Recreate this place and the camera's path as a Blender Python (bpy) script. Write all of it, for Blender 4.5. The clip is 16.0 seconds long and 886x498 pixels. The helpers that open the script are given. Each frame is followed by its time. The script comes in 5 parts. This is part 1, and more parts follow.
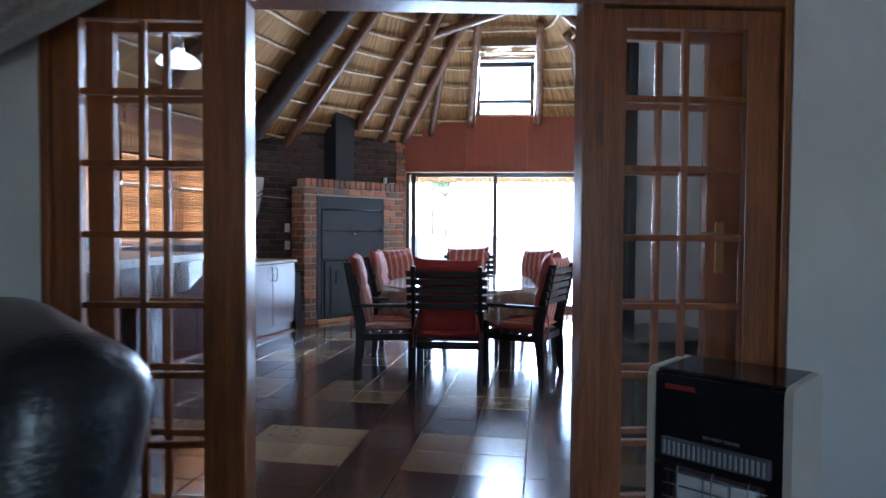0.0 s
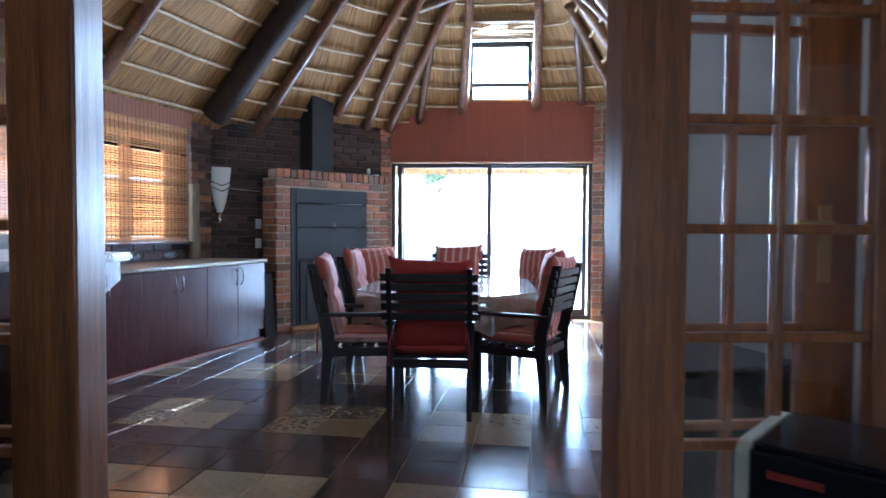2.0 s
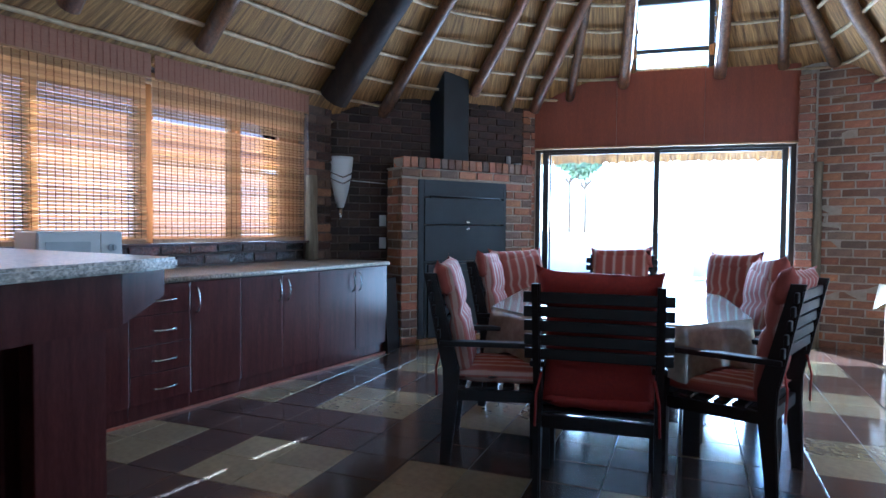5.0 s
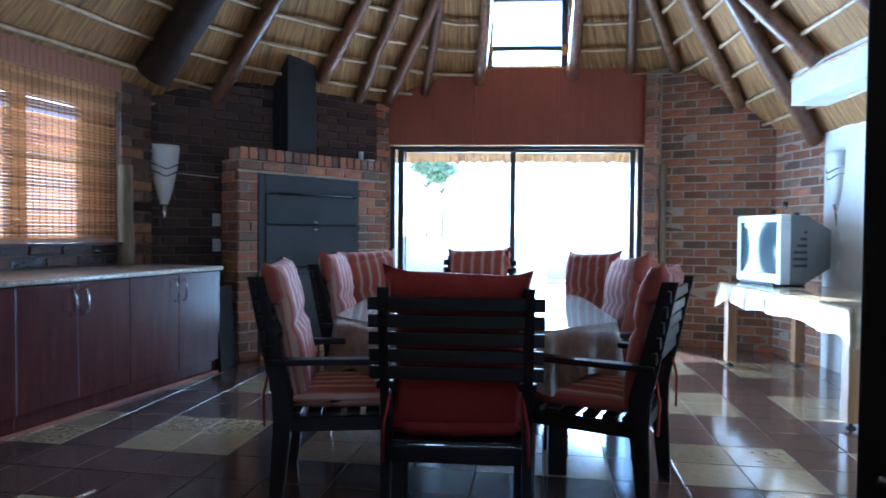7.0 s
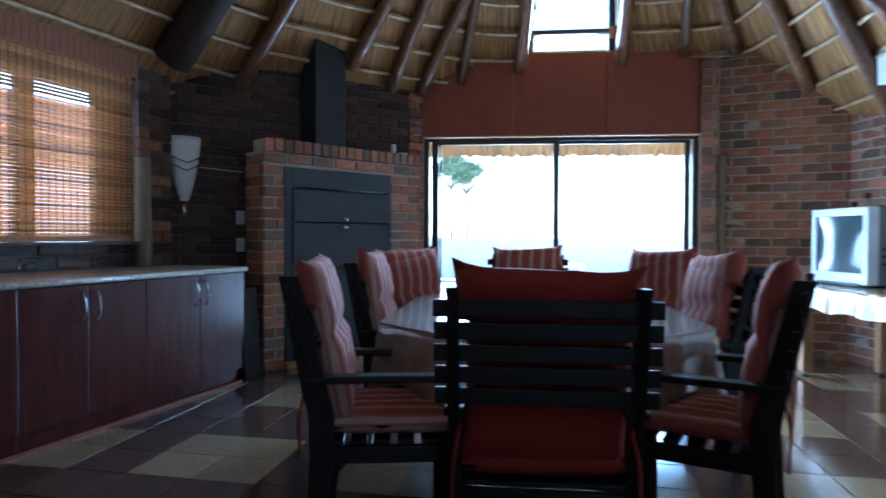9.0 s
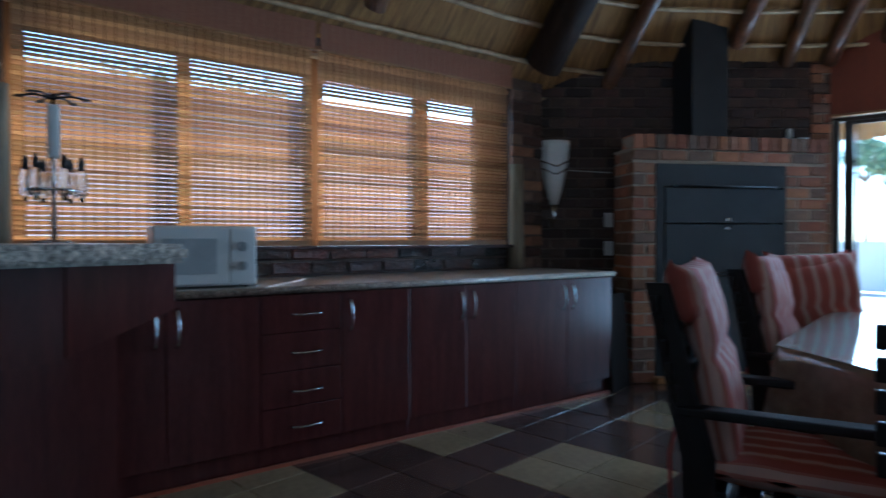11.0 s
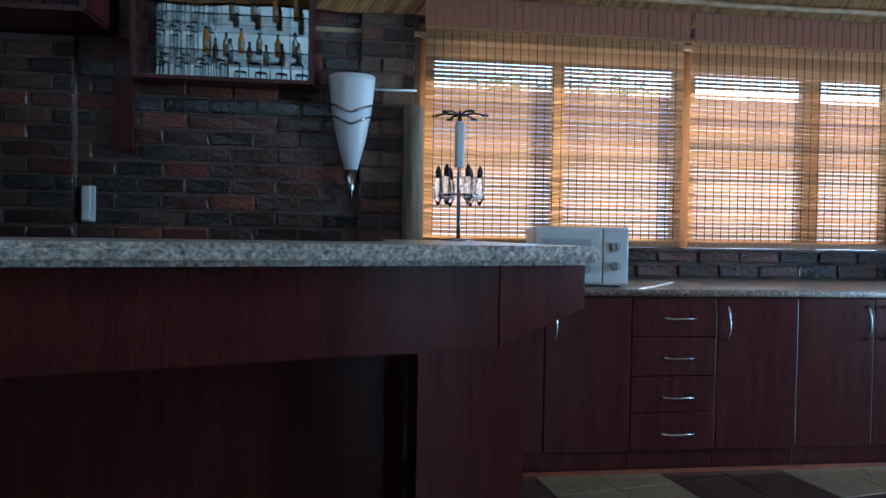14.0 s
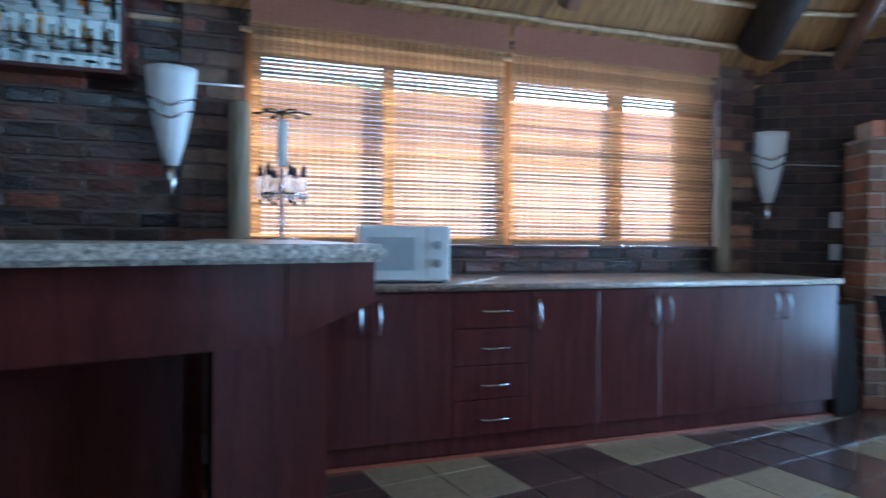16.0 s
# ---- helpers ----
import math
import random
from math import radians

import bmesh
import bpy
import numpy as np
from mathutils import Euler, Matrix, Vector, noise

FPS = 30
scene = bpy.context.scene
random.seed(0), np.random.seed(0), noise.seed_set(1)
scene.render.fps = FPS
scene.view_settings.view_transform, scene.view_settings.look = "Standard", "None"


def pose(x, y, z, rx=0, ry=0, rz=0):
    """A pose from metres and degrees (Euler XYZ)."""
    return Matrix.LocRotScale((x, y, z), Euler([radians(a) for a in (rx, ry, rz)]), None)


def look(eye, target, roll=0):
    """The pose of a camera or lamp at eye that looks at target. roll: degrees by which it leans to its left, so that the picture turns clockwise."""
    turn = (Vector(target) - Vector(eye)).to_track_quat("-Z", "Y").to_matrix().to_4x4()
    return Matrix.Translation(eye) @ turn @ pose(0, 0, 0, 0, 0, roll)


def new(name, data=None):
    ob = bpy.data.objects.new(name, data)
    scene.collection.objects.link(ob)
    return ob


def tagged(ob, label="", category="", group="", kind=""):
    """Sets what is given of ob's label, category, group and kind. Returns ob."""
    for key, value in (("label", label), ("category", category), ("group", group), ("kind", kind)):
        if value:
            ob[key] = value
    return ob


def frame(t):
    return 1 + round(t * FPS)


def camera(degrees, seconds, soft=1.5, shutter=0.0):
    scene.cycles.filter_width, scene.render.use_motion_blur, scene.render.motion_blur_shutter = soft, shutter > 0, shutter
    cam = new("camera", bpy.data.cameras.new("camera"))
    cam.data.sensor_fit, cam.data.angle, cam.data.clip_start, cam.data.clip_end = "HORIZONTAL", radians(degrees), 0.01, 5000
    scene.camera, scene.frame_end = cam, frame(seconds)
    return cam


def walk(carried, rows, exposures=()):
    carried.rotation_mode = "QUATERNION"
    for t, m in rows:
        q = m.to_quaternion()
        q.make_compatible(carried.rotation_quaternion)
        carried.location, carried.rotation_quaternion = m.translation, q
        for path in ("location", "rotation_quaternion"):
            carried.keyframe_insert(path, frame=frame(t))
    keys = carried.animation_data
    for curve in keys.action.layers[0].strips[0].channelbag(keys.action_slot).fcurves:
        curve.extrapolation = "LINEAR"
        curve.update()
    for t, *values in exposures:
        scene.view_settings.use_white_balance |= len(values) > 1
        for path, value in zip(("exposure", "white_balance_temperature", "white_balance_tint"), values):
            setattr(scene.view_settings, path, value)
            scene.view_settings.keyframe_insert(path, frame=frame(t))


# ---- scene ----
cam = camera(70.6, 16.0, shutter=0.6)
PATH = [
    (0, (0.245, 0.433, 1.281), (-0.391, 2.328, 1.221), 0.4),
    (0.5, (0.235, 0.656, 1.272), (-0.358, 2.565, 1.212), 0.4),
    (1, (0.214, 0.874, 1.264), (-0.371, 2.786, 1.202), 0.4),
    (1.5, (0.134, 1.075, 1.258), (-0.456, 2.985, 1.194), 0.4),
    (2, (0.058, 1.272, 1.256), (-0.565, 3.171, 1.19), 0.3),
    (2.5, (-0.008, 1.448, 1.258), (-0.791, 3.288, 1.193), 0.1),
    (3, (-0.134, 1.584, 1.274), (-1.059, 3.355, 1.198), 0.4),
    (3.5, (-0.225, 1.758, 1.258), (-1.213, 3.496, 1.183), 0.4),
    (6, (-0.547, 2.768, 1.246), (-1.576, 4.482, 1.173), 0.5),
    (6.5, (-0.53, 2.864, 1.259), (-1.358, 4.683, 1.185), 0.5),
    (7, (-0.63, 2.921, 1.191), (-1.25, 4.821, 1.141), 0.5),
    (7.5, (-0.646, 2.959, 1.199), (-1.181, 4.885, 1.145), 0.5),
    (8, (-0.749, 3.046, 1.152), (-1.227, 4.988, 1.112), 0.5),
    (10.5, (-1.101, 3.595, 1.131), (-2.487, 5.037, 1.098), -0.3),
    (11, (-1.12, 3.588, 1.123), (-2.718, 4.79, 1.098), -0.1),
    (11.5, (-1.147, 3.555, 1.13), (-2.894, 4.53, 1.1), 0.1),
    (12, (-1.168, 3.506, 1.14), (-3.019, 4.261, 1.106), 0.3),
    (12.5, (-1.183, 3.454, 1.14), (-3.105, 4.006, 1.106), 0.5),
    (13, (-1.175, 3.418, 1.14), (-3.139, 3.791, 1.104), 0.7),
    (13.5, (-1.179, 3.419, 1.139), (-3.16, 3.693, 1.102), 0.7),
    (14, (-1.183, 3.44, 1.134), (-3.169, 3.672, 1.097), 0.9),
    (14.5, (-1.183, 3.472, 1.132), (-3.17, 3.695, 1.096), 0.8),
    (15, (-1.174, 3.504, 1.136), (-3.158, 3.747, 1.103), 0.8),
    (15.5, (-1.136, 3.536, 1.138), (-3.103, 3.898, 1.103), 0.8),
    (16, (-1.086, 3.598, 1.135), (-2.973, 4.26, 1.1), 0.6),
]
walk(cam, [(t, look(eye, target, roll)) for t, eye, target, roll in PATH], exposures=[(t, e, k, tint) for t, e, k, tint in ((0.0, 3.4, 4800, 8), (1.5, 3.6, 4700, 6), (3.5, 3.45, 4330, 3), (6.0, 2.95, 4280, -1), (8.0, 2.8, 4300, 0), (10.5, 2.0, 4250, -4), (11.0, 2.05, 4300, -4), (12.5, 2.5, 4300, -5), (14.0, 2.8, 4230, -6), (15.0, 3.02, 4140, -6), (16.0, 3.35, 4050, -4))])
# ---- light ----
SUN_TO = Vector((-0.766, 0.643, 0.875)).normalized()
world = bpy.data.worlds.new("sky")
scene.world = world
world.use_nodes = True
wn = world.node_tree
sky = wn.nodes.new("ShaderNodeTexSky")
sky.sky_type = 'NISHITA'
sky.sun_disc = False
sky.sun_elevation = math.asin(SUN_TO.z)
sky.sun_rotation = math.atan2(SUN_TO.x, SUN_TO.y)
wn.links.new(sky.outputs[0], wn.nodes["Background"].inputs[0])
wn.nodes["Background"].inputs[1].default_value = 0.15
sun_data = bpy.data.lights.new("sun", 'SUN')
sun_data.energy, sun_data.angle, sun_data.color = 5.0, radians(0.5), (1.0, 0.95, 0.88)
sun = new("sun", sun_data)
sun.matrix_world = look(SUN_TO * 30, (0, 0, 0))


def window_light(name, at, towards, width, height, watts, colour=(0.85, 0.92, 1.0), spread=180):
    """Sky light that falls in through a real opening."""
    d = bpy.data.lights.new(name, 'AREA')
    d.shape, d.size, d.size_y, d.energy, d.color = 'RECTANGLE', width, height, watts, colour
    d.spread = radians(spread)
    ob = new(name, d)
    ob.matrix_world = look(at, towards)
    return ob


window_light("slider_daylight", (-2.12, 9.98, 1.1), (-0.85, 8.04, 1.75), 2.6, 2.0, 42, (0.82, 0.90, 1.0), 150)
window_light("dormer_daylight", (-1.99, 10.0, 3.4), (-1.63, 8.5, 2.6), 0.6, 0.75, 24)
window_light("living_window_daylight", (1.9, -2.42, 1.45), (0.3, 1.6, 1.2), 0.95, 0.85, 0.75, (1.0, 0.84, 0.64))
window_light("side_window_daylight", (-4.98, 5.4, 1.75), (-3.0, 5.4, 1.4), 3.0, 1.1, 4.5)


# ---- materials ----
def mat(name, colour, rough=0.6, metal=0.0, dark=None, scale=8.0, detail=5.0, stretch=(1, 1, 1), bump=0.0, bump_scale=None,
        mixed=0.5, rand=0.0, transmission=0.0, coat=0.0, coords="Object", spec=0.5, island=False, fine=0.0, fine_scale=120.0):
    m = bpy.data.materials.new(name)
    m.use_nodes = True
    nt = m.node_tree
    b = nt.nodes["Principled BSDF"]
    L = nt.links.new
    b.inputs["Roughness"].default_value = rough
    b.inputs["Metallic"].default_value = metal
    b.inputs["Specular IOR Level"].default_value = spec
    b.inputs["Transmission Weight"].default_value = transmission
    b.inputs["Coat Weight"].default_value = coat
    b.inputs["Coat Roughness"].default_value = 0.15
    if dark is None:
        dark = tuple(c * 0.75 for c in colour)
    tc = nt.nodes.new("ShaderNodeTexCoord")
    mp = nt.nodes.new("ShaderNodeMapping")
    mp.inputs["Scale"].default_value = stretch
    L(tc.outputs[coords], mp.inputs["Vector"])
    nz = nt.nodes.new("ShaderNodeTexNoise")
    nz.inputs["Scale"].default_value, nz.inputs["Detail"].default_value = scale, detail
    nz.inputs["Roughness"].default_value = 0.65
    L(mp.outputs[0], nz.inputs["Vector"])
    ramp = nt.nodes.new("ShaderNodeMapRange")
    ramp.inputs[1].default_value, ramp.inputs[2].default_value = mixed - 0.2, mixed + 0.2
    L(nz.outputs["Fac"], ramp.inputs[0])
    mx = nt.nodes.new("ShaderNodeMix")
    mx.data_type = 'RGBA'
    mx.inputs[6].default_value, mx.inputs[7].default_value = (*dark, 1), (*colour, 1)
    L(ramp.outputs[0], mx.inputs[0])
    out = mx.outputs[2]
    n2 = None
    if fine:
        n2 = nt.nodes.new("ShaderNodeTexNoise")
        n2.inputs["Scale"].default_value, n2.inputs["Detail"].default_value = fine_scale, 3
        L(mp.outputs[0], n2.inputs["Vector"])
        r2 = nt.nodes.new("ShaderNodeMapRange")
        r2.inputs[1].default_value, r2.inputs[2].default_value = 0.35, 0.65
        r2.inputs[3].default_value, r2.inputs[4].default_value = 1 - fine, 1 + fine
        L(n2.outputs["Fac"], r2.inputs[0])
        mm = nt.nodes.new("ShaderNodeMix")
        mm.data_type, mm.blend_type = 'RGBA', 'MULTIPLY'
        mm.inputs[0].default_value = 1.0
        L(out, mm.inputs[6])
        L(r2.outputs[0], mm.inputs[7])
        out = mm.outputs[2]
    if rand:
        info = nt.nodes.new("ShaderNodeNewGeometry" if island else "ShaderNodeObjectInfo")
        src = info.outputs["Random Per Island" if island else "Random"]
        mr = nt.nodes.new("ShaderNodeMapRange")
        mr.inputs[3].default_value, mr.inputs[4].default_value = 1 - rand, 1 + rand
        L(src, mr.inputs[0])
        hs = nt.nodes.new("ShaderNodeHueSaturation")
        L(mr.outputs[0], hs.inputs["Value"])
        mh = nt.nodes.new("ShaderNodeMath")
        mh.operation = 'MULTIPLY_ADD'
        mh.inputs[1].default_value, mh.inputs[2].default_value = 0.05 * rand, 0.5 - 0.025 * rand
        wn2 = nt.nodes.new("ShaderNodeTexWhiteNoise")
        wn2.noise_dimensions = '1D'
        L(src, wn2.inputs["W"])
        L(wn2.outputs["Value"], mh.inputs[0])
        L(mh.outputs[0], hs.inputs["Hue"])
        L(out, hs.inputs["Color"])
        out = hs.outputs[0]
    L(out, b.inputs["Base Color"])
    rr = nt.nodes.new("ShaderNodeMapRange")
    rr.inputs[3].default_value, rr.inputs[4].default_value = max(0.02, rough * 0.85), min(1, rough * 1.15)
    L(nz.outputs["Fac"], rr.inputs[0])
    L(rr.outputs[0], b.inputs["Roughness"])
    if bump:
        bp = nt.nodes.new("ShaderNodeBump")
        bp.inputs["Strength"].default_value, bp.inputs["Distance"].default_value = bump, 0.01
        if bump_scale:
            n3 = nt.nodes.new("ShaderNodeTexNoise")
            n3.inputs["Scale"].default_value, n3.inputs["Detail"].default_value = bump_scale, 4
            L(mp.outputs[0], n3.inputs["Vector"])
            L(n3.outputs["Fac"], bp.inputs["Height"])
        else:
            L(nz.outputs["Fac"], bp.inputs["Height"])
        L(bp.outputs[0], b.inputs["Normal"])
    return m


GLAZED = mat("varnished_red_brick", (0.165, 0.050, 0.028), 0.34, dark=(0.045, 0.020, 0.015), scale=8, rand=0.6, bump=1.0, bump_scale=30, coat=0.4, fine=0.35, fine_scale=60)
GLAZED_BROWN = mat("varnished_brown_brick", (0.085, 0.040, 0.026), 0.34, dark=(0.028, 0.017, 0.014), scale=8, rand=0.6, bump=1.0, bump_scale=30, coat=0.4, fine=0.35, fine_scale=60)
GLAZED_BLACK = mat("varnished_black_brick", (0.055, 0.042, 0.040), 0.26, dark=(0.020, 0.016, 0.015), scale=8, rand=0.5, bump=1.0, bump_scale=30, coat=0.8, fine=0.35, fine_scale=60)
CLINKER = (GLAZED, GLAZED_BROWN, GLAZED_BROWN, GLAZED_BROWN, GLAZED_BLACK)
SMOKY = mat("smoke_darkened_brick", (0.075, 0.036, 0.024), 0.7, dark=(0.022, 0.013, 0.010), scale=7, rand=0.6, bump=0.8, bump_scale=40, fine=0.3)
FACE_RED = mat("orange_face_brick", (0.39, 0.165, 0.080), 0.75, dark=(0.22, 0.085, 0.044), scale=9, rand=0.35, bump=0.6, bump_scale=50, fine=0.3)
FACE_BROWN = mat("brown_face_brick", (0.30, 0.150, 0.080), 0.75, dark=(0.16, 0.075, 0.045), scale=9, rand=0.35, bump=0.6, bump_scale=50, fine=0.3)
FACE_GREY = mat("burnt_face_brick", (0.22, 0.135, 0.088), 0.7, dark=(0.11, 0.07, 0.05), scale=9, rand=0.35, bump=0.6, bump_scale=50, fine=0.3)
FACES = (FACE_RED, FACE_RED, FACE_RED, FACE_BROWN, FACE_BROWN, FACE_GREY)
MORTAR = mat("mortar", (0.46, 0.39, 0.31), 0.95, dark=(0.30, 0.24, 0.18), scale=20, bump=0.5, bump_scale=90)
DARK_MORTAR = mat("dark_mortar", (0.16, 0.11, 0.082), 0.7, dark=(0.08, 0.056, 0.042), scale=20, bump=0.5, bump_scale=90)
THATCH = mat("thatch_reed", (0.46, 0.250, 0.075), 0.85, dark=(0.075, 0.034, 0.009), scale=1.0, detail=6, bump=0.9, bump_scale=3.0, stretch=(28.0, 1.6, 1.0), fine=0.3, fine_scale=3.5, coords="UV")
STRAW = mat("straw", (0.30, 0.20, 0.09), 0.9, dark=(0.11, 0.065, 0.028), scale=9, stretch=(6, 1, 6), bump=0.6, bump_scale=20)
LATH = mat("thatching_lath", (0.60, 0.45, 0.26), 0.5, dark=(0.30, 0.20, 0.10), scale=12)
POLE = mat("varnished_gum_pole", (0.22, 0.105, 0.045), 0.38, dark=(0.07, 0.032, 0.015), scale=5, stretch=(4, 4, 0.7), bump=0.55, rand=0.25, coat=0.25, fine=0.3, fine_scale=25)
GREYPOLE = mat("weathered_pole", (0.34, 0.28, 0.19), 0.75, dark=(0.16, 0.13, 0.08), scale=6, stretch=(6, 6, 0.6), bump=0.5)
DARKPOST = mat("dark_stained_post", (0.02, 0.014, 0.011), 0.85, spec=0.15, scale=5, stretch=(6, 6, 0.5), bump=0.3)
DARKBEAM = mat("black_stained_pole", (0.040, 0.021, 0.011), 0.7, dark=(0.014, 0.008, 0.005), scale=5, stretch=(4, 4, 0.7), bump=0.4, spec=0.25)
MAHOGANY = mat("mahogany_cabinet", (0.082, 0.019, 0.016), 0.24, dark=(0.045, 0.012, 0.010), scale=4, stretch=(7, 7, 0.6), bump=0.012, fine=0.15, fine_scale=40, spec=0.32)
DOORWOOD = mat("varnished_door_wood", (0.35, 0.115, 0.025), 0.36, dark=(0.15, 0.048, 0.014), scale=4, stretch=(9, 9, 0.5), bump=0.12, fine=0.2, fine_scale=30, coat=0.08)
FASCIA = mat("red_stained_board", (0.28, 0.064, 0.021), 0.5, dark=(0.21, 0.048, 0.017), scale=3, stretch=(5, 5, 0.5), bump=0.08, fine=0.12, fine_scale=40)
CHAIRWOOD = mat("dark_chair_wood", (0.016, 0.009, 0.008), 0.45, spec=0.25, dark=(0.009, 0.006, 0.005), scale=6, stretch=(5, 5, 1), bump=0.1)
GRANITE = mat("speckled_laminate", (0.62, 0.54, 0.45), 0.30, dark=(0.055, 0.045, 0.040), scale=105, detail=2.0, mixed=0.46, fine=0.35, fine_scale=60)
CREAM = mat("cream_floor_tile", (0.33, 0.242, 0.130), 0.18, dark=(0.27, 0.197, 0.11), scale=3, detail=2, coat=0.9, rand=0.10, fine=0.08, fine_scale=30)
BROWN = mat("brown_floor_tile", (0.105, 0.058, 0.040), 0.15, dark=(0.062, 0.038, 0.030), scale=6, coat=0.9, rand=0.2, bump=0.05, bump_scale=16, fine=0.15, fine_scale=30)
CREAM_J = mat("cream_floor_tile_joined", (0.33, 0.242, 0.130), 0.18, dark=(0.27, 0.197, 0.11), scale=3, detail=2, coat=0.9, rand=0.10, island=True)
BROWN_J = mat("brown_floor_tile_joined", (0.105, 0.058, 0.040), 0.15, dark=(0.062, 0.038, 0.030), scale=6, coat=0.9, rand=0.2, bump=0.05, bump_scale=16, island=True)
GROUT = mat("grout", (0.30, 0.26, 0.22), 0.9, scale=20)
PLASTER = mat("white_plaster", (0.76, 0.73, 0.66), 0.85, dark=(0.68, 0.65, 0.58), scale=2.5, bump=0.25, bump_scale=22)
TEXTURED = mat("trowelled_plaster", (0.80, 0.79, 0.76), 0.8, dark=(0.72, 0.71, 0.68), scale=3, bump=0.7, bump_scale=9)
BOARD = mat("ceiling_board", (0.75, 0.74, 0.72), 0.8, scale=2)
STEEL = mat("charcoal_steel", (0.030, 0.034, 0.039), 0.42, metal=0.3, dark=(0.021, 0.024, 0.028), scale=5, bump=0.03, bump_scale=200)
BLACK = mat("black_enamel", (0.012, 0.012, 0.014), 0.16, scale=5)
MATTBLACK = mat("matt_black", (0.015, 0.014, 0.014), 0.55, scale=9, bump=0.05)
CHROME = mat("chrome", (0.75, 0.75, 0.76), 0.18, metal=1.0, scale=6)
BRASS = mat("brass", (0.6, 0.42, 0.15), 0.3, metal=1.0, scale=6)
ALU = mat("bronze_aluminium", (0.055, 0.042, 0.033), 0.4, metal=0.4, scale=6)
WHITE = mat("white_plastic", (0.72, 0.72, 0.70), 0.35, scale=4, dark=(0.68, 0.68, 0.66))
SILVER = mat("silver_plastic", (0.55, 0.57, 0.58), 0.3, metal=0.3, scale=4)
GREYPLASTIC = mat("grey_plastic", (0.13, 0.13, 0.125), 0.5, scale=5)
SCREEN = mat("tv_glass", (0.05, 0.07, 0.075), 0.06, scale=3, coat=0.6)
LEATHER = mat("black_leather", (0.016, 0.015, 0.016), 0.3, dark=(0.010, 0.010, 0.011), scale=30, bump=0.35, bump_scale=80, coat=0.2)
LINEN = mat("beige_curtain", (0.42, 0.37, 0.30), 0.9, dark=(0.30, 0.26, 0.21), scale=60, bump=0.2)
CUSHION_RED = mat("red_cushion", (0.31, 0.026, 0.016), 0.9, dark=(0.22, 0.017, 0.012), scale=60, bump=0.2, bump_scale=150)
PINEWOOD = mat("honey_wood", (0.42, 0.22, 0.08), 0.45, dark=(0.26, 0.12, 0.04), scale=4, stretch=(8, 8, 0.6), bump=0.1)
MIRROR = mat("mirror", (0.46, 0.50, 0.50), 0.03, metal=1.0, scale=2, dark=(0.40, 0.44, 0.44))
ENAMEL = mat("cream_enamel", (0.62, 0.55, 0.42), 0.35, scale=5, dark=(0.56, 0.49, 0.37))
PAVING = mat("paving", (0.66, 0.60, 0.53), 0.9, dark=(0.55, 0.49, 0.42), scale=3, bump=0.3, bump_scale=20)
OUTWALL = mat("sunlit_garden_wall", (0.88, 0.77, 0.70), 0.9, dark=(0.74, 0.55, 0.48), scale=2, bump=0.2, bump_scale=15)
DARKROOF = mat("shaded_roof", (0.26, 0.21, 0.22), 0.9, scale=3)
LEAF = mat("leaf", (0.27, 0.33, 0.18), 0.6, dark=(0.17, 0.23, 0.10), scale=3, rand=0.3, island=True)
BARK = mat("bark", (0.16, 0.11, 0.07), 0.9, scale=8, bump=0.5)
LIQUID = mat("amber_liquid", (0.45, 0.22, 0.03), 0.1, scale=3)


def glass_mat(name, colour=(0.95, 0.97, 0.96), rough=0.0):
    m = bpy.data.materials.new(name)
    m.use_nodes = True
    b = m.node_tree.nodes["Principled BSDF"]
    b.inputs["Base Color"].default_value = (*colour, 1)
    b.inputs["Roughness"].default_value = rough
    b.inputs["Transmission Weight"].default_value = 1.0
    b.inputs["IOR"].default_value = 1.45
    return m


def pane_mat(name, tint=0.93, ior=1.45):
    """Thin clear pane: mostly see-through, with a faint mirror sheen."""
    m = bpy.data.materials.new(name)
    m.use_nodes = True
    nt = m.node_tree
    nt.nodes.remove(nt.nodes["Principled BSDF"])
    out = nt.nodes["Material Output"]
    tr = nt.nodes.new("ShaderNodeBsdfTransparent")
    tr.inputs[0].default_value = (tint, tint, tint, 1)
    gl = nt.nodes.new("ShaderNodeBsdfGlossy")
    gl.inputs["Roughness"].default_value = 0.02
    fr = nt.nodes.new("ShaderNodeFresnel")
    fr.inputs[0].default_value = ior
    mx = nt.nodes.new("ShaderNodeMixShader")
    nt.links.new(fr.outputs[0], mx.inputs[0])
    nt.links.new(tr.outputs[0], mx.inputs[1])
    nt.links.new(gl.outputs[0], mx.inputs[2])
    nt.links.new(mx.outputs[0], out.inputs[0])
    return m


GLASS = pane_mat("window_glass")
DRINKGLASS = glass_mat("drinking_glass")
THINGLASS = pane_mat("thin_glass", 0.965, 1.2)
FROST = mat("frosted_glass", (0.78, 0.79, 0.78), 0.4, scale=4, dark=(0.74, 0.75, 0.74))


def translucent(name, colour, amount, dark, scale, stretch, rand=0.0):
    m = mat(name, colour, 0.7, dark=dark, scale=scale, stretch=stretch, rand=rand)
    nt = m.node_tree
    b = nt.nodes["Principled BSDF"]
    tl = nt.nodes.new("ShaderNodeBsdfTranslucent")
    src = b.inputs["Base Color"].links[0].from_socket
    nt.links.new(src, tl.inputs[0])
    mx = nt.nodes.new("ShaderNodeMixShader")
    mx.inputs[0].default_value = amount
    nt.links.new(b.outputs[0], mx.inputs[1])
    nt.links.new(tl.outputs[0], mx.inputs[2])
    nt.links.new(mx.outputs[0], nt.nodes["Material Output"].inputs[0])
    return m


